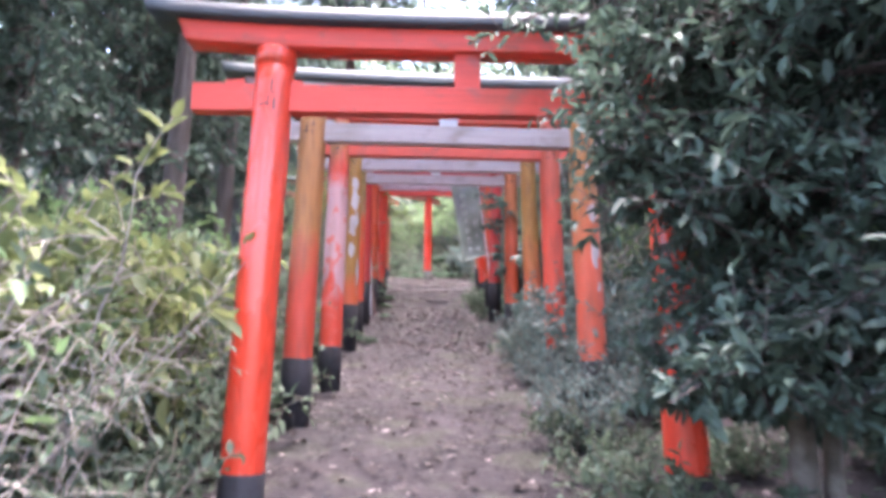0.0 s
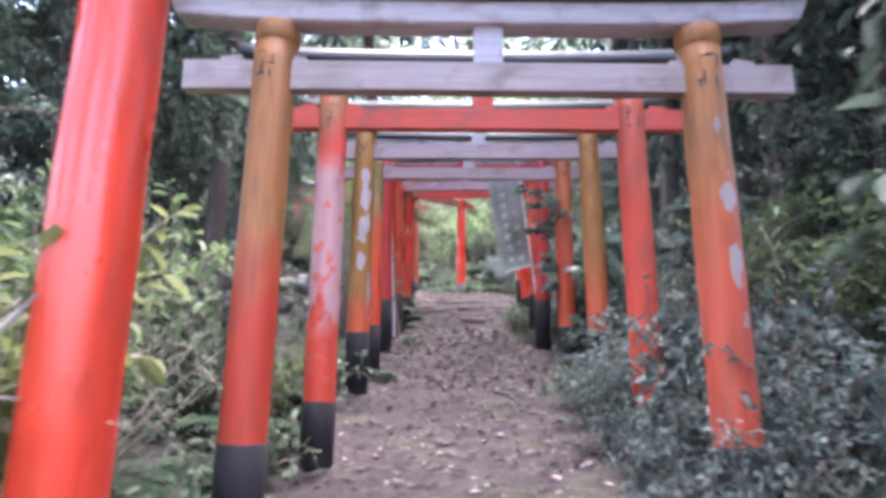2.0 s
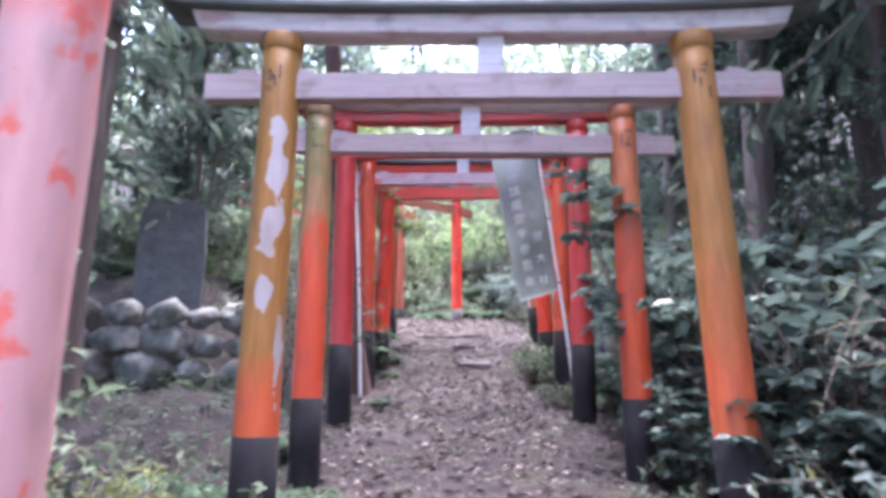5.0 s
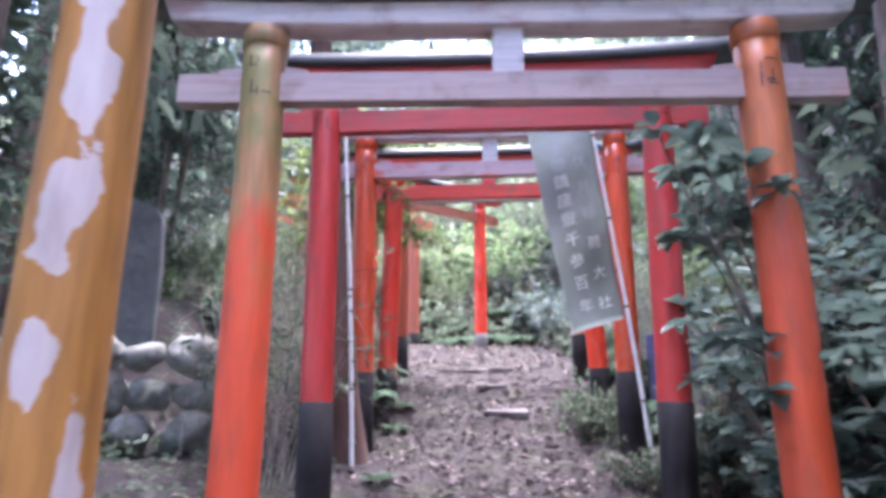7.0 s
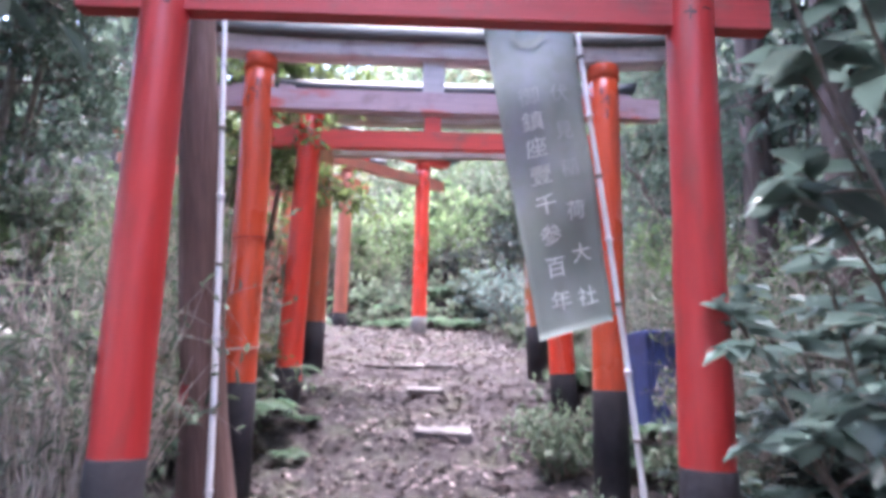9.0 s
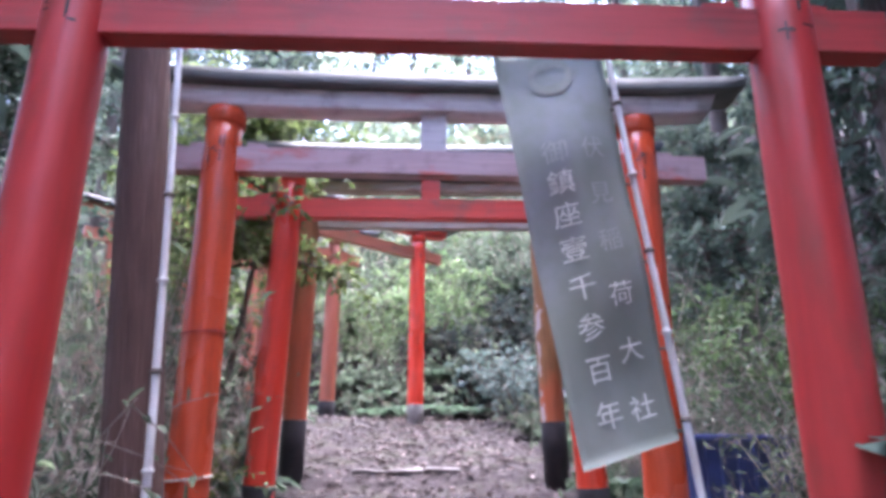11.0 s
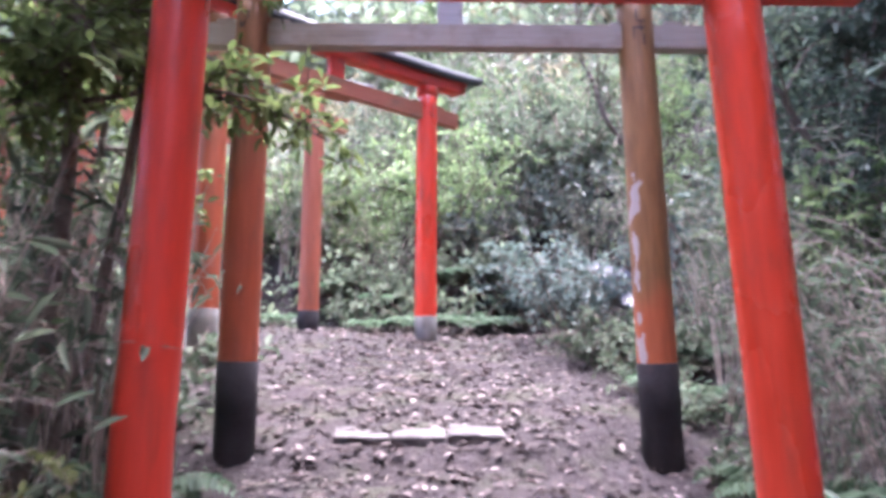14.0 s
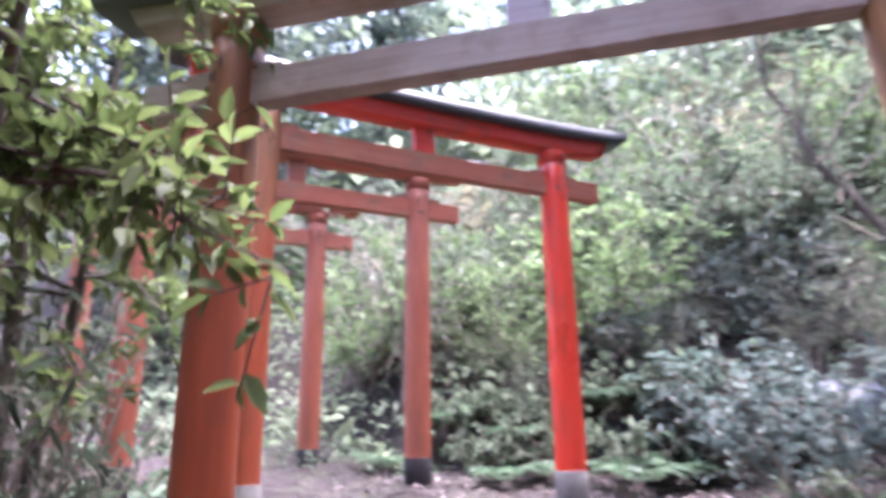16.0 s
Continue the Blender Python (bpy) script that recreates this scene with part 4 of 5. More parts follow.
def grow_whorls(seed, high, spread, stems, leaf, lean=(0.0, 0.0), shoots=5, whorl=8, least=0.55):
    """A shrub whose leaning stems and side shoots end in rosettes of large drooping leaves."""
    rng = np.random.default_rng(seed)
    wood, green = Builder(), Builder()
    P, W, N, S = [], [], [], []
    us = np.linspace(0, 1, 7)
    for s in range(stems):
        az = 2 * math.pi * (s + rng.uniform(-0.35, 0.35)) / stems
        top = np.array((math.cos(az) * spread * rng.uniform(0.3, 1.0) + lean[0], math.sin(az) * spread * rng.uniform(0.3, 1.0) + lean[1], high * rng.uniform(least, 1.0)))
        pts = np.array([np.array((top[0] * u ** 1.4, top[1] * u ** 1.4, top[2] * u)) for u in us]) + rng.normal(0, 0.012, (7, 3))
        pts[0] = (0.04 * math.cos(az), 0.04 * math.sin(az), -0.08)
        wood.tube(pts, 0.013 * (1 - 0.65 * us), 5)
        ends = [(pts[-1], unit(pts[-1] - pts[-2]))]
        for k in range(shoots):
            u = rng.uniform(0.25, 0.95)
            p0 = np.array([np.interp(u, us, pts[:, a]) for a in range(3)])
            a2 = rng.uniform(0, 2 * math.pi)
            d = unit(np.array((math.cos(a2), math.sin(a2), rng.uniform(0.1, 0.7))))
            e = p0 + d * rng.uniform(0.14, 0.34)
            wood.tube([p0, (p0 + e) / 2 + np.array((0, 0, 0.015)), e], [0.006, 0.005, 0.003], 4)
            ends.append((e, d))
        for e, d in ends:
            n = int(rng.integers(whorl - 2, whorl + 2))
            a0 = rng.uniform(0, 6.28)
            for k in range(n):
                a = a0 + 2.4 * k
                o = np.array((math.cos(a), math.sin(a), rng.uniform(-0.55, 0.35)))
                P.append(e - d * 0.012 * k)
                W.append(unit(o + 0.35 * d))
                N.append(unit(np.array((0, 0, 1.0)) + 0.3 * d + rng.normal(0, 0.2, 3)))
                S.append(leaf * rng.uniform(0.6, 1.15) * (0.75 + 0.25 * min(k / 4, 1)))
    S = np.array(S)
    green.leaves(np.array(P), np.array(W), np.array(N), S, S * 0.6, 0.2)
    return wood.mesh("stems", True), green.mesh("leaves")


K_WHORL = [grow_whorls(160 + i, 1.55, 0.6, 9, 0.165, shoots=5) for i in range(3)]
K_GREY = [grow(70 + i, 1.15, 0.62, 11, 17, 8, 0.06, 0.5, 0.15, 0.3) for i in range(2)]
K_LOW = [grow(80 + i, 0.55, 0.5, 10, 8, 6, 0.085, 0.5, 0.1, 0.22) for i in range(2)]
K_REED = [grow(90 + i, 2.1, 0.45, 26, 4, 2, 0.12, 0.2, 0.3, 0.3, 0.3, 0.008, 0.25, 0.6) for i in range(2)]


def fern(seed):
    rng = np.random.default_rng(seed)
    wood, green = Builder(), Builder()
    for k in range(9):
        az = 2 * math.pi * (k + rng.uniform(-0.3, 0.3)) / 9
        o = np.array((math.cos(az), math.sin(az), 0))
        ln = rng.uniform(0.4, 0.62)
        us = np.linspace(0, 1, 9)
        q = np.array([o * ln * u + np.array((0, 0, 0.42 * ln * math.sin(u * 2.5) + 0.02)) for u in us])
        q[0, 2] = -0.04
        wood.tube(q, 0.005 * (1 - 0.7 * us), 3)
        side = np.array((-o[1], o[0], 0))
        P, W = [], []
        for u in np.linspace(0.18, 0.98, 15):
            p = np.array([np.interp(u, us, q[:, a]) for a in range(3)])
            for s in (-1, 1):
                P.append(p)
                W.append(side * s + o * 0.35 + np.array((0, 0, -0.12)))
        size = np.repeat(0.15 * np.sin(np.linspace(0.45, 2.95, 15)), 2) + 0.015
        green.leaves(np.array(P), np.array(W), np.tile((0.0, 0.0, 1.0), (len(P), 1)) + rng.normal(0, 0.15, (len(P), 3)), size, size * 0.32 + 0.008)
    return wood.mesh("stems", True), green.mesh("leaves")


K_FERN = [fern(100), fern(101)]
rp = np.random.default_rng(5)


def scatter(rng, n, x_lo, x_hi, y_lo, y_hi, gap=0.3, keep=None):
    out = []
    for _ in range(n * 20):
        p = (rng.uniform(x_lo, x_hi), rng.uniform(y_lo, y_hi))
        if keep is not None and not keep(*p):
            continue
        if all((p[0] - q[0]) ** 2 + (p[1] - q[1]) ** 2 > gap * gap for q in out):
            out.append(p)
        if len(out) == n:
            break
    return out


def free_left(x, y):
    return not (-5.4 < x < -1.4 and 9.2 < y < 14.2)


def bend_free(x, y):
    # the path turns to the left behind the last straight gate
    return not (x < 0.3 and 16.6 < y < 19.6 and x > -6)


LBL = {
    "shrub": ("shrub", "leafy green shrub growing beside the path", "shrub", "shrubs beside the path"),
    "twiggy": ("thicket", "thin tangled shrub with bare twigs and few leaves", "shrub", "twiggy thickets beside the path"),
    "broad": ("broadleaf_shrub", "shrub with large dark oval leaves beside the gates", "shrub", "broad-leaved shrubs"),
    "grey": ("waxy_shrub", "low shrub with small waxy grey-green leaves", "shrub", "waxy shrubs"),
    "low": ("seedling", "low broad-leaved seedling on the forest floor", "plant", "seedlings on the banks"),
    "reed": ("cane_clump", "clump of thin dry canes with narrow leaves", "plant", "dry cane clumps"),
    "fern": ("fern", "green fern with arching fronds on the bank", "fern", "ferns on the banks"),
    "withered": ("withered_thicket", "withered brown thicket with thin bare stems", "shrub", "withered thickets on the slope"),
    "bright": ("young_shrub", "shrub with bright yellow-green leaves", "shrub", "bright shrubs"),
}


def planted(kind, meshes, bark, leafm, spots, s_lo, s_hi, rng, tip=6):
    if not spots:
        return
    n = len(meshes)
    for i in range(n):
        mine = spots[i::n]
        if mine:
            nm, lb, ct, gr = LBL[kind]
            src = plant(nm, meshes[i], bark, leafm, ORIGIN, lb, ct, gr)
            spread_copies(src, mine, s_lo, s_hi, rng, tip)


# left bank
planted("twiggy", K_TWIGGY, M_PALETWIG, L_BUSH, [(-1.95, 2.3), (-2.3, 1.9), (-1.85, 3.1), (-2.1, 5.3), (-2.5, 6.3), (-2.4, 14.6), (-2.1, 13.9), (-1.95, 12.95)], 0.75, 1.0, rp)
planted("bright", K_SHRUB[:2], M_TWIG, L_BRIGHT, [(-3.0, 4.6), (-3.9, 4.0), (-3.6, 5.6), (-2.8, 3.3), (-3.0, 5.4), (-3.4, 3.0), (-3.2, 6.4)], 1.05, 1.45, rp)
planted("shrub", K_SHRUB, M_TWIG, L_BUSH, scatter(rp, 26, -6.5, -2.45, 3.0, 17.0, 0.7, free_left) + [(-2.15, 7.5)], 0.8, 1.35, rp)
planted("reed", K_REED, M_PALETWIG, L_BUSH, [(-1.9, 13.5), (-1.8, 14.1), (-2.2, 14.4), (-1.75, 15.0), (-2.3, 15.2), (-1.9, 15.6), (-2.6, 14.8), (-2.4, 15.9), (-2.9, 15.5), (-2.8, 16.6), (-1.75, 12.35), (-2.0, 12.7)], 0.8, 1.15, rp, 8)
planted("low", K_LOW, M_TWIG, L_BUSH, scatter(rp, 26, -3.2, -1.45, 2.0, 16.4, 0.4, free_left), 0.7, 1.2, rp)
planted("fern", K_FERN, M_TWIG, L_FERN, [(-0.98, 13.7), (-1.0, 14.2), (-0.95, 12.3), (-1.05, 9.6)], 0.3, 0.45, rp)
planted("fern", K_FERN, M_TWIG, L_FERN, [(-1.75, 6.2), (-1.7, 7.0), (-1.9, 8.1), (-1.65, 9.4), (-1.6, 5.6), (-1.45, 14.0), (-1.6, 13.6), (-1.6, 10.6), (-1.5, 15.1), (-1.65, 14.5)], 0.6, 1.0, rp)
planted("shrub", K_SHRUB, M_TWIG, L_BUSH, scatter(rp, 26, -12.0, -6.6, 0.0, 20.0, 1.1) + scatter(rp, 20, 6.6, 12.0, 0.0, 20.0, 1.2), 0.9, 1.6, rp)
planted("fern", K_FERN, M_TWIG, L_FERN, scatter(rp, 26, -8.0, -3.0, -1.0, 19.0, 0.8, free_left), 0.8, 1.3, rp)
# bare canes arching out of the bank beside the first gate
def arching_canes(x, y, seed, count, reach):
    rng = np.random.default_rng(seed)
    wood, green = Builder(), Builder()
    P, W = [], []
    us = np.linspace(0, 1, 9)
    for _ in range(count):
        o = np.array((rng.uniform(-0.35, 0.35), rng.uniform(-0.3, 0.3), -0.05))
        d = unit(np.array((rng.uniform(0.2, 1.0), rng.uniform(-0.6, 0.4), 0)))
        ln, hi = reach * rng.uniform(0.6, 1.15), rng.uniform(0.7, 1.5)
        q = np.array([o + d * ln * u ** 1.5 + np.array((0, 0, hi * math.sin(u * 1.9))) for u in us]) + rng.normal(0, 0.012, (9, 3))
        q[0, 2] = -0.05
        wood.tube(q, 0.0065 * (1 - 0.7 * us), 4)
        for k in range(3, 9):
            if rng.uniform() < 0.7:
                e = q[k] + unit(d + rng.normal(0, 0.6, 3)) * rng.uniform(0.12, 0.35)
                wood.tube([q[k], (q[k] + e) / 2 + np.array((0, 0, 0.02)), e], [0.0035, 0.0028, 0.0015], 3)
                if rng.uniform() < 0.45:
                    P.append(e)
                    W.append(unit(d + rng.normal(0, 0.5, 3) - np.array((0, 0, 0.3))))
    n = len(P)
    ln = rng.uniform(0.05, 0.11, n)
    green.leaves(np.array(P), np.array(W), rng.normal(0, 0.4, (n, 3)) + np.array((0, -0.2, 1.0)), ln, ln * 0.5, 0.15)
    plant("bare_canes", (wood.mesh("stems", True), green.mesh("leaves")), M_PALETWIG, L_BRIGHT, put(x, y, 1.0, 0), "pale bare canes arching out of the bank with few leaves", "shrub", "bare canes on the bank")


for k, (cx, cy) in enumerate(((-2.3, 2.5), (-2.15, 1.95), (-2.7, 3.0), (-2.5, 2.2), (-2.2, 3.3))):
    arching_canes(cx, cy, 300 + k, 13, 0.75)
for k, (cx, cy) in enumerate(((-2.15, 13.5), (-2.0, 14.3), (-2.3, 12.9))):
    arching_canes(cx, cy, 320 + k, 8, 0.5)
planted("bright", K_SHRUB[:1], M_PALETWIG, L_BRIGHT, [(-2.9, 2.9), (-2.6, 3.5), (-3.3, 3.7)], 0.95, 1.15, rp)
planted("bright", K_BROAD, M_PALETWIG, L_VINE, [(-2.05, 3.5), (-2.5, 3.1), (-2.9, 3.6), (-2.4, 4.1), (-3.2, 2.9), (-2.0, 4.6), (-3.4, 3.3), (-2.7, 2.6)], 0.95, 1.15, rp)
# right bank
planted("grey", K_GREY, M_TWIG, L_BLUE, [(1.22, 5.95), (1.5, 6.5), (1.7, 5.7), (1.95, 6.9), (1.2, 7.05), (2.3, 6.2), (1.45, 7.5), (1.75, 7.3)], 0.8, 1.15, rp)
planted("low", K_LOW, M_TWIG, L_HOLLY, [(0.85, 3.6), (0.78, 4.15), (1.0, 3.1), (0.95, 4.5), (0.72, 4.75), (1.3, 2.8), (1.05, 2.6), (1.3, 3.4), (1.35, 4.2), (0.95, 8.3), (1.0, 9.2), (0.95, 12.3), (0.85, 13.6), (0.95, 14.0), (1.35, 15.2), (1.45, 16.2), (1.5, 16.9), (1.3, 17.6)], 0.5, 0.85, rp)
planted("grey", K_GREY, M_TWIG, L_BLUE, [(0.88, 5.75), (0.98, 6.35), (0.95, 6.95), (0.9, 4.75), (1.0, 5.2), (0.98, 7.7)], 0.48, 0.68, rp)
planted("broad", K_WHORL, M_TWIG, L_BIG, [(1.62, 9.6), (1.85, 10.5), (1.55, 11.1), (2.15, 9.8), (1.75, 11.9), (2.6, 10.7), (1.8, 8.9), (2.3, 8.6), (2.2, 11.4)], 0.95, 1.25, rp)
planted("broad", K_WHORL[:2], M_TWIG, L_BIG, [(1.3, 9.55), (1.25, 10.7), (1.4, 8.75), (1.35, 11.95), (1.4, 9.95)], 0.5, 0.68, rp)
plant("broadleaf_shrub", grow_whorls(171, 2.3, 0.32, 7, 0.19, (-0.48, -0.12), 3, 9, 0.8), M_TWIG, L_BIG, put(1.36, 10.42, 1.0, 0), "tall shrub with drooping large dark leaves leaning over the path", "shrub", "broad-leaved shrubs")
planted("shrub", K_SHRUB, M_TWIG, L_HOLLY, scatter(rp, 20, 2.2, 6.5, 5.0, 18.0, 0.8), 0.9, 1.4, rp)
planted("twiggy", K_TWIGGY, M_TWIG, L_BUSH, [(2.6, 12.9), (2.7, 15.2), (3.1, 13.3), (2.4, 8.2), (2.3, 7.4), (3.3, 16.9)], 0.8, 1.15, rp)
planted("low", K_LOW, M_TWIG, L_HOLLY, scatter(rp, 26, 1.4, 3.2, 3.8, 18.0, 0.4), 0.6, 1.15, rp)
planted("fern", K_FERN, M_TWIG, L_FERN, [(1.55, 13.6), (1.35, 13.9), (1.5, 12.7), (1.45, 7.9), (1.9, 13.4), (1.3, 12.2), (1.5, 14.9)], 0.6, 0.95, rp)
planted("twiggy", K_TWIGGY, M_TWIG, L_BROWN, [(2.0, 14.7), (2.15, 15.7), (2.35, 16.5), (1.95, 13.0), (2.5, 14.1), (2.0, 12.2)], 0.5, 0.75, rp)
planted("shrub", K_SHRUB, M_TWIG, L_HOLLY, [(2.9, 14.6), (3.1, 15.9), (2.8, 12.4), (2.9, 17.3)], 0.85, 1.15, rp)
planted("reed", K_REED, M_TWIG, L_BROWN, [(1.75, 15.2), (1.8, 16.1), (2.4, 15.1), (1.75, 13.0), (2.05, 13.9)], 0.4, 0.6, rp, 14)
plant("broadleaf_seedling", grow(66, 1.0, 0.28, 4, 4, 2, 0.2, 0.5, 0.5, 0.22, 0.15, 0.007), M_TWIG, L_BRIGHT, put(0.9, 1.42, 1.05, 0), "young plant with a few large pale green leaves", "plant")
for sx, sy, ss in ((0.95, 1.6, 0.4), (1.3, 8.1, 0.36)):
    plant("broadleaf_shrub", K_BROAD[0], M_TWIG, L_HOLLY, put(sx, sy, ss), "young shrub with large dark oval leaves beside the path", "shrub", "broad-leaved shrubs")
for sx, sy, ss in ((-1.62, 13.65, 0.42), (-1.6, 14.1, 0.5), (-1.75, 8.3, 0.4), (-1.7, 7.3, 0.36)):
    plant("broadleaf_shrub", K_BROAD[1], M_TWIG, L_FERN, put(sx, sy, ss), "young shrub with large green oval leaves on the bank", "shrub", "broad-leaved shrubs")
# the slope that closes the view
planted("fern", K_FERN, M_TWIG, L_FERN, [(-0.65, 19.25), (0.35, 19.1), (-1.9, 19.9), (2.0, 17.2), (1.6, 16.6)], 0.55, 0.85, rp)
planted("low", K_LOW, M_TWIG, L_FERN, [(-1.2, 20.25), (-0.8, 20.2), (-0.4, 20.15), (0.0, 20.2), (0.4, 20.1), (0.8, 20.15), (-0.2, 19.75), (0.5, 19.7), (-0.9, 19.85)], 0.7, 1.05, rp)
planted("fern", K_FERN, M_TWIG, L_FERN, [(-0.6, 20.1), (0.2, 20.1), (-1.4, 20.3), (0.7, 19.4), (-0.3, 19.45)], 0.6, 0.9, rp)
planted("broad", K_WHORL, M_TWIG, L_BLUE, [(1.0, 19.3), (1.6, 18.8), (2.2, 19.2), (1.5, 19.9), (2.8, 18.7), (0.75, 19.7)], 0.5, 0.75, rp)
planted("grey", K_GREY, M_TWIG, L_BLUE, [(1.3, 18.4), (2.4, 18.2), (0.6, 20.7), (1.9, 20.6)], 0.9, 1.3, rp)
planted("bright", K_SHRUB[1:], M_TWIG, L_VINE, [(-0.8, 20.9), (-1.7, 21.5), (0.2, 21.4), (2.3, 21.4), (-2.6, 21.3), (1.4, 22.2), (3.4, 20.3), (-0.6, 22.3), (2.6, 23.1)], 0.9, 1.35, rp)
# same shrubs in the lightened far colour, so the slope looks brighter lit
planted("shrub", K_SHRUB, M_TWIG, L_FAR_LIT, [(-1.3, 21.4), (0.3, 20.9), (1.5, 21.3), (-0.1, 22.0), (-2.2, 22.0), (3.0, 21.9)] + scatter(rp, 34, -7.0, 7.5, 21.5, 31, 1.0), 1.0, 1.8, rp)
planted("withered", K_TWIGGY, M_TWIG, L_BROWN, [(0.7, 20.4), (1.3, 20.9), (2.0, 20.2), (2.6, 20.0), (-0.5, 20.5), (-1.4, 20.9), (0.2, 21.1), (3.2, 19.3), (1.8, 21.6), (2.9, 21.0), (3.0, 18.4), (2.7, 17.0), (-2.4, 21.4)], 0.55, 0.85, rp)
planted("withered", K_REED, M_TWIG, L_BROWN, [(2.0, 15.6), (2.1, 16.6), (2.3, 17.5), (1.9, 14.7), (2.0, 12.8), (2.3, 13.5), (-2.1, 14.8), (-2.5, 15.4), (-2.2, 16.2)], 0.5, 0.8, rp, 12)
# thickets in the lightened far colour too
planted("twiggy", K_TWIGGY, M_PALETWIG, L_FAR_LIT, scatter(rp, 16, -6.0, 7.0, 20.8, 30, 1.2), 1.0, 1.7, rp)


# ---- trees ----
def cedar(seed, high, crown_from, radius, sprays, leaf):
    rng = np.random.default_rng(seed)
    trunk, limbs, green = Builder(), Builder(), Builder()
    us = np.linspace(0, 1, 14)
    core = np.array([(0.15 * math.sin(2.2 * u + seed), 0.12 * math.sin(3 * u + 2 * seed), high * u - 0.3) for u in us])
    trunk.tube(core, radius * (1.25 - 0.35 * np.clip(us * 14, 0, 1)) * (1 - 0.85 * us) / 0.9, 12)
    P, W, N = [], [], []
    count = 46
    for k in range(count):
        u = crown_from + (0.98 - crown_from) * (k + rng.uniform(0, 0.8)) / count
        p0 = np.array([np.interp(u, us, core[:, a]) for a in range(3)])
        az = k * 2.4 + rng.uniform(-0.5, 0.5)
        ln = (1 - u) * high * 0.30 + 0.5
        ln *= rng.uniform(0.6, 1.15)
        d = np.array((math.cos(az), math.sin(az), rng.uniform(-0.25, 0.2)))
        q = np.array([p0 + d * ln * w + np.array((0, 0, -0.25 * ln * w * w + 0.1 * w)) for w in np.linspace(0, 1, 5)])
        limbs.tube(q, 0.035 * (1 - 0.8 * np.linspace(0, 1, 5)), 4)
        n = int(sprays * (0.4 + ln / 2.5))
        w = rng.uniform(0.15, 1.05, n)
        base = np.stack([np.interp(w, np.linspace(0, 1, 5), q[:, a]) for a in range(3)], 1)
        P.append(base + rng.normal(0, 0.19, (n, 3)))
        W.append(unit(d[None, :] * 0.6 + rng.normal(0, 0.55, (n, 3)) - np.array((0, 0, 0.35))))
        N.append(unit(np.array((0, 0, 1.0)) + rng.normal(0, 0.5, (n, 3))))
    P, W, N = np.concatenate(P), np.concatenate(W), np.concatenate(N)
    ln = leaf * rng.uniform(0.6, 1.3, len(P))
    green.leaves(P, W, N, ln, ln * 0.36, 0.25)
    return trunk.mesh("trunk", True), limbs.mesh("limbs", True), green.mesh("crown")


def tree(meshes, m, label, leafm, group, name="cedar_tree", bark=M_BARK):
    g = thing(name, m, label, "tree", group)
    part("trunk", meshes[0], bark, g)
    tagged(part("branching", meshes[1], M_BARK, g), kind="stuff")
    part("crown", meshes[2], leafm, g)
    return g


rt = np.random.default_rng(11)
C_TALL = [cedar(1, 13, 0.36, 0.17, 46, 0.27), cedar(2, 15, 0.30, 0.2, 46, 0.28), cedar(3, 11, 0.22, 0.14, 50, 0.25)]
TREES = [
    # left of the path
    [(-4.6, 6.2), (-6.3, 9.4), (-5.0, 11.0), (-7.4, 6.4), (-6.2, 15.2), (-8.8, 11.5), (-9.0, 16.0), (-4.3, 3.0), (-6.6, 2.2), (-10.5, 7.5), (-11.5, 13.0), (-8.5, 23.0), (-5.4, -3.0)],
    # right of the path
    [(4.2, 8.2), (5.4, 10.3), (4.6, 12.2), (6.6, 8.6), (5.9, 13.6), (7.5, 11.3), (4.9, 15.4), (6.9, 16.2), (8.6, 13.9), (5.6, 6.0), (8.3, 8.2), (4.4, 4.2), (7.2, 4.6), (9.6, 11.0), (6.9, 18.8), (8.8, 18.2), (10.4, 15.6), (5.0, -1.0), (3.8, 10.9), (7.2, 21.8), (5.2, 8.0), (6.0, 11.8), (7.4, 0.4)],
    # up the slope
    [(-5.5, 29.5), (5.2, 33.5), (8.0, 27.5), (-8.8, 31.0), (9.5, 32.0), (-2.5, 37.0), (-9.8, 25.5), (11.0, 24.0), (-12, 20), (-4.6, 34.0), (2.6, 37.5), (6.4, 36.0), (-7.0, 35.5), (-0.6, 40.0), (-5.0, 29.0), (6.8, 29.0), (-6.8, 23.0), (-7.6, 27.5)],
]
flat = [p for row in TREES for p in row]
for i in range(3):
    mine = flat[i::3]
    src = tree(C_TALL[i], ORIGIN, "tall straight cedar with a bare lower trunk", L_CEDAR, "cedars of the wood")
    spread_copies(src, mine, 0.85, 1.25, rt, 2)

# added shade trees: crowns set high, some behind the camera, to darken the path
shade_cedar = tree(cedar(5, 15, 0.5, 0.15, 70, 0.3), ORIGIN, "tall cedar added to shade the path with its high crown", L_CEDAR, "cedars of the wood")
spread_copies(shade_cedar, [(-3.3, 0.6), (3.1, -0.6), (3.2, 2.9), (-3.6, 4.2), (3.0, 6.1), (-3.3, 7.7), (3.15, 9.1), (-3.5, 11.2), (3.2, 12.1), (-0.6, -4.0), (1.9, -7.0), (-3.0, -3.0), (3.4, 15.0), (4.0, 17.9), (2.9, 13.6)], 0.95, 1.1, rt, 2)
tree(cedar(11, 12, 0.5, 0.148, 60, 0.25), pose(-1.13, 12.93, float(height(-1.28, 12.93)) - 0.1, 0.5, -6.3, 0), "red-brown tree trunk standing between two gates", L_CEDAR, "", "forest_tree", M_BARKRED)


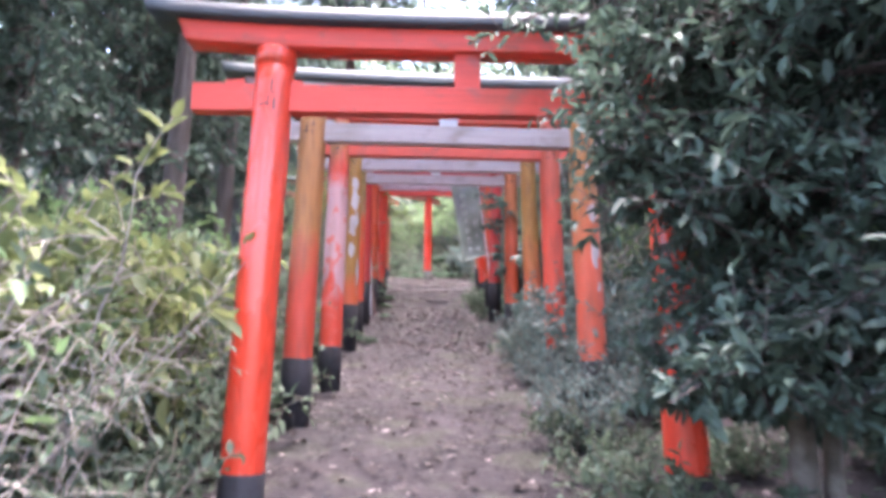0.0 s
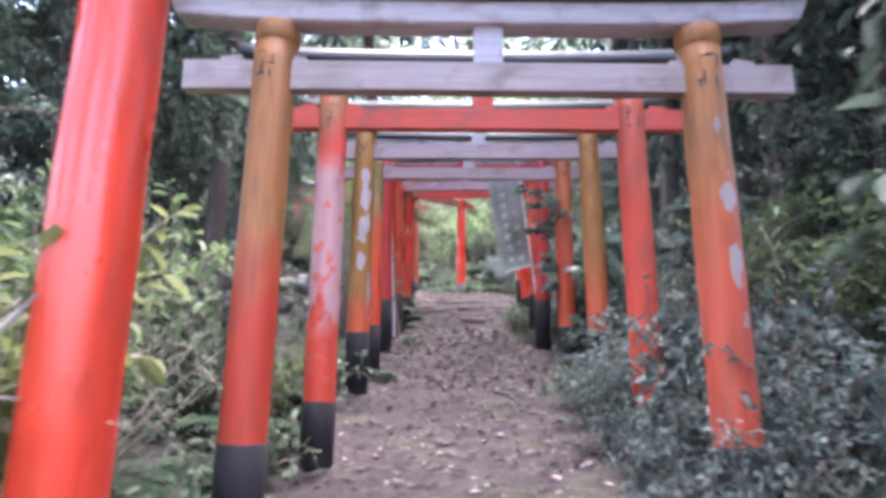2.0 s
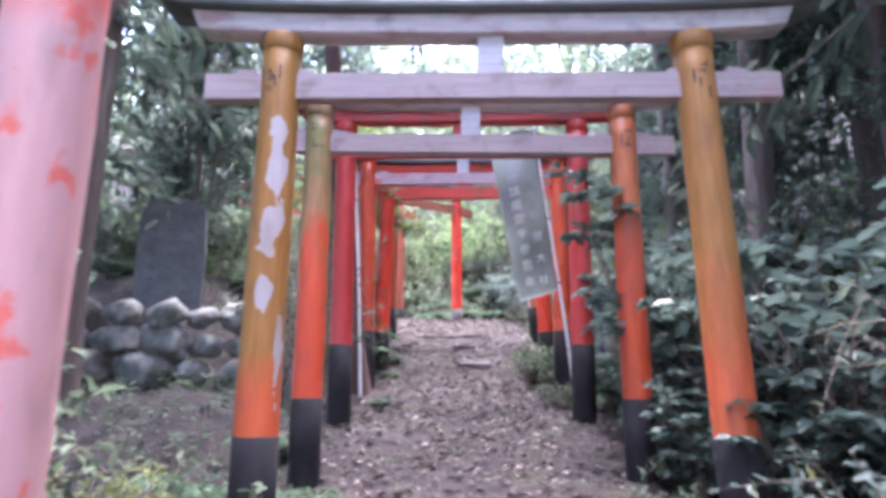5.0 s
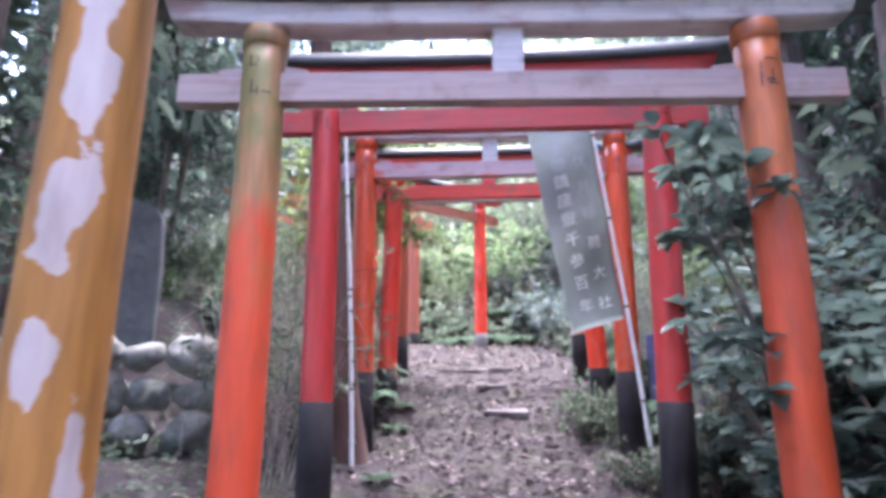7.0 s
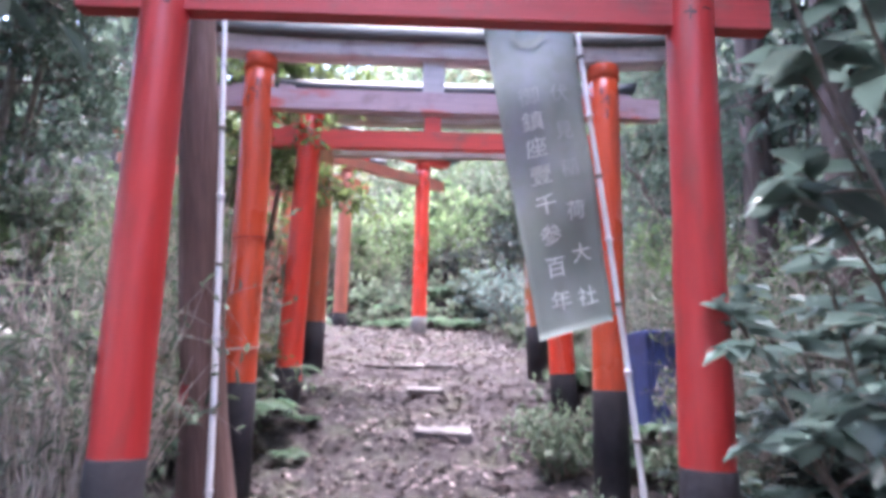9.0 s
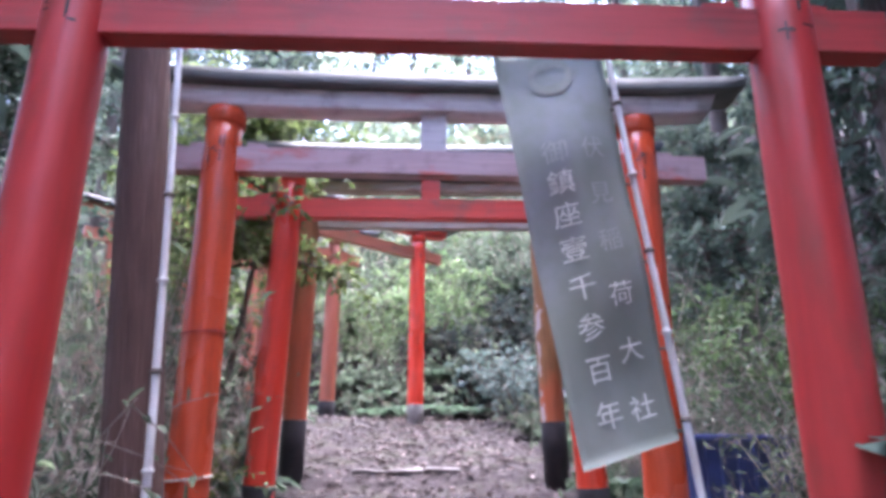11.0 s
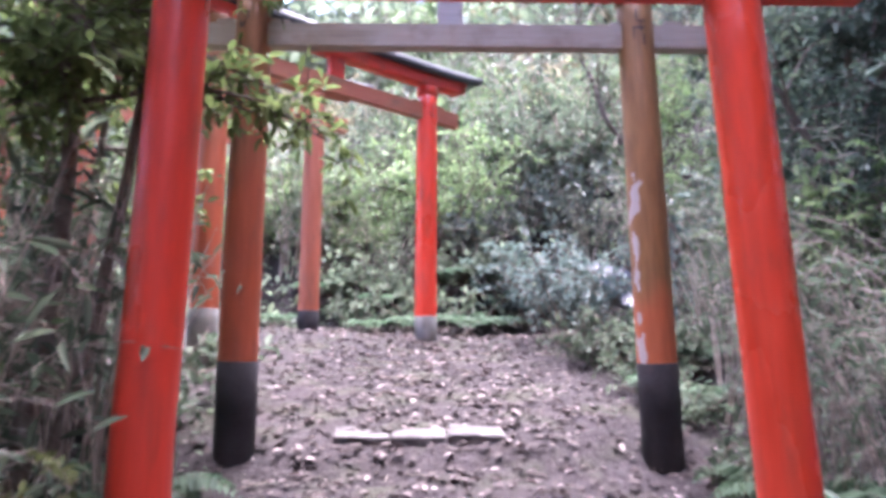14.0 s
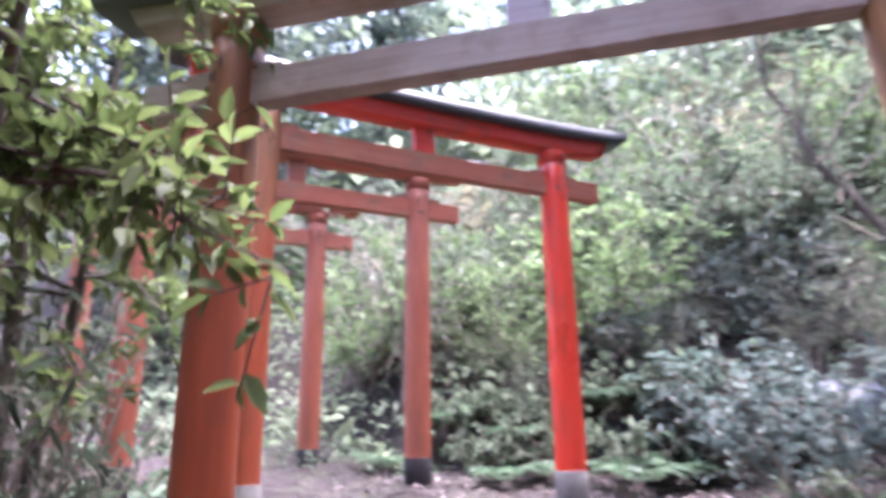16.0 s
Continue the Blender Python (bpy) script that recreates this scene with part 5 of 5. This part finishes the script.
def bent_sapling(x, y, seed, leaves):
    rng = np.random.default_rng(seed)
    g = thing("sapling", put(x, y, 1.0, 0), "small dark tree with a bent bare stem on the slope", "tree")
    way = np.array(((0, 0, -0.1), (-0.05, 0, 0.8), (-0.35, 0.05, 1.45), (-0.7, 0.05, 2.0), (-0.9, 0.1, 2.7), (-1.0, 0.1, 3.5)))
    us = np.linspace(0, 1, 16)
    core = np.stack([np.interp(us, np.linspace(0, 1, 6), way[:, a]) for a in range(3)], 1) + rng.normal(0, 0.012, (16, 3))
    t = Builder()
    t.tube(core, 0.045 * (1 - 0.7 * us), 7)
    part("trunk", t.mesh("trunk", True), M_BARK, g)
    limb, green = Builder(), Builder()
    P = []
    for k in range(16):
        p = core[6 + k % 10]
        q = p + rng.normal(0, 0.25, 3) + np.array((0, 0, 0.12))
        e = q + rng.normal(0, 0.25, 3) + np.array((0, 0, 0.1))
        limb.tube([p, q, e], [0.014, 0.008, 0.004], 4)
        P.append(e + rng.normal(0, 0.14, (leaves, 3)))
    P = np.concatenate(P)
    n = len(P)
    green.leaves(P, unit(rng.normal(0, 1, (n, 3)) - np.array((0, 0, 0.3))), unit(rng.normal(0, 0.5, (n, 3)) + np.array((0, 0, 1.0))), 0.085 * rng.uniform(0.6, 1.2, n), 0.042)
    tagged(part("branching", limb.mesh("branching", True), M_TWIG, g), kind="stuff")
    tagged(part("crown", green.mesh("crown"), L_BUSH, g), kind="stuff")


bent_sapling(2.45, 18.5, 3, 14)
bent_sapling(3.3, 17.0, 4, 30)


def crumpled_sheet(x, y):
    rng = np.random.default_rng(8)
    g = thing("crumpled_sheet", pose(x, y, float(height(x, y)) + 0.3, 38, 10, 20), "crumpled dark blue plastic sheet lying among shrubs", "plastic sheet")
    b = Builder()
    nu, nv = 16, 12
    o = Vector((3.1, 7.7, 1.3))
    for lift, turn in ((0.0, -1), (0.004, 1)):
        verts = []
        for j in range(nv):
            for i in range(nu):
                u, v = i / (nu - 1) - 0.5, j / (nv - 1) - 0.5
                n = noise.noise(Vector((u * 4, v * 4, 0)) + o) * 0.16 + noise.noise(Vector((u * 11, v * 11, 2)) + o) * 0.05
                verts.append((u * 1.15, v * 0.8, n * 1.3 + lift))
        faces = [(j * nu + i, j * nu + i + 1, (j + 1) * nu + i + 1, (j + 1) * nu + i)[::turn] for j in range(nv - 1) for i in range(nu - 1)]
        b.add(verts, faces)
    part("sheet", b, M_TARP, g)


crumpled_sheet(2.2, 18.75)


# ---- stuff: far woods, ground cover, fallen leaves, twigs ----
def stuff(name, b, material, label, category):
    me = b.mesh(name)
    me.materials.append(material)
    return tagged(new(name, me), label, category, kind="stuff")


rs = np.random.default_rng(17)
far = Builder()
n = 26000
ang = rs.uniform(0, 2 * np.pi, n)
rad = rs.uniform(15, 34, n)
fx, fy = rad * np.cos(ang), 10 + rad * np.sin(ang)
fz = height(fx, fy) + rs.gamma(2.0, 1.3, n)
ln = rs.uniform(0.22, 0.5, n)
far.leaves(np.stack([fx, fy, fz], 1), rs.normal(0, 1, (n, 3)), rs.normal(0, 0.5, (n, 3)) + np.array((0, 0, 1.0)), ln, ln * 0.6)
n = 9000
fx, fy = rs.uniform(-16, 16, n), rs.uniform(27, 42, n)
fz = height(fx, fy) + rs.uniform(0.2, 7.5, n) * (0.35 + 0.65 * np.abs(np.sin(fx * 0.45 + 0.6)))
ln = rs.uniform(0.25, 0.55, n)
far.leaves(np.stack([fx, fy, fz], 1), rs.normal(0, 1, (n, 3)), rs.normal(0, 0.5, (n, 3)) + np.array((0, 0, 1.0)), ln, ln * 0.6)
# the haze of the far wood is only its paler leaf colour
stuff("far_woods", far, L_FAR_LIT, "green undergrowth of the far wood, with haze and brightness put into its leaf colour", "foliage")

cover = Builder()
n = 21000
side = rs.choice([-1, 1], n)
cx = side * (1.25 + rs.gamma(1.4, 1.5, n))
cy = rs.uniform(-0.5, 21.5, n)
ok = ~((cx < 0.3) & (cy > 16.7) & (cy < 19.4)) & (np.abs(cx) < 12) & ~((cx > 0) & (cx < 4) & (rs.uniform(0, 1, n) < 0.6))
cx, cy = cx[ok], cy[ok]
n = len(cx)
ln = rs.uniform(0.04, 0.10, n)
cover.leaves(np.stack([cx, cy, height(cx, cy) + rs.uniform(0.0, 0.22, n) * np.clip(np.abs(cx) - 1.1, 0.1, 1)], 1), rs.normal(0, 1, (n, 3)) * np.array((1, 1, 0.4)), rs.normal(0, 0.35, (n, 3)) + np.array((0, 0, 1.0)), ln, ln * 0.55)
stuff("ground_cover", cover, L_BUSH, "small green leaves covering the banks", "foliage")

slope = Builder()
n = 16000
sx, sy = rs.uniform(-8, 9, n), 19.6 + rs.gamma(2.0, 2.4, n)
ln = rs.uniform(0.06, 0.17, n)
slope.leaves(np.stack([sx, sy, height(sx, sy) + rs.uniform(0, 0.55, n)], 1), rs.normal(0, 1, (n, 3)), rs.normal(0, 0.5, (n, 3)) + np.array((0, -0.3, 1.0)), ln, ln * 0.5)
straw = Builder()
n = 9000
sx, sy = rs.uniform(-4, 8, n), rs.uniform(24.5, 38, n)
ln = rs.uniform(0.2, 0.5, n)
straw.leaves(np.stack([sx, sy, height(sx, sy) + rs.uniform(0, 0.6, n)], 1), rs.normal(0, 0.6, (n, 3)) + np.array((0, -0.3, 0.6)), rs.normal(0, 0.5, (n, 3)) + np.array((0, -0.6, 0.8)), ln, ln * 0.22, 0.3)
stuff("dry_grass", straw, L_STRAW, "pale dry grass on the upper slope", "grass")
# slope leaves take the lightened colour in place of stronger light
stuff("slope_cover", slope, L_FAR_LIT, "mixed green leaves covering the slope, coloured paler to look brightly lit", "foliage")

litter = Builder()
n = 17000
lx = rs.normal(0, 1.15, n)
ly = np.concatenate([rs.uniform(-0.5, 20, n // 2), rs.uniform(9, 20, n - n // 2)])
ln = rs.uniform(0.025, 0.085, n)
litter.leaves(np.stack([lx, ly, height(lx, ly) + 0.012], 1), rs.normal(0, 1, (n, 3)) * np.array((1, 1, 0.12)), rs.normal(0, 0.22, (n, 3)) + np.array((0, 0, 1.0)), ln, ln * 0.55, 0.05)
stuff("fallen_leaves", litter, L_DRY, "dry brown fallen leaves scattered on the path", "leaf litter")

twigs = Builder()
for k in range(420):
    x, y = rs.normal(0, 1.4), rs.uniform(0, 20)
    a, l = rs.uniform(0, np.pi), rs.uniform(0.08, 0.35)
    z = float(height(x, y)) + 0.012
    twigs.tube([(x, y, z), (x + l * 0.5 * math.cos(a), y + l * 0.5 * math.sin(a), z + 0.012), (x + l * math.cos(a + 0.2), y + l * math.sin(a + 0.2), z + 0.004)], [0.005, 0.004, 0.002], 3)
stuff("fallen_twigs", twigs, M_TWIG, "thin dead twigs lying on the path", "twigs")
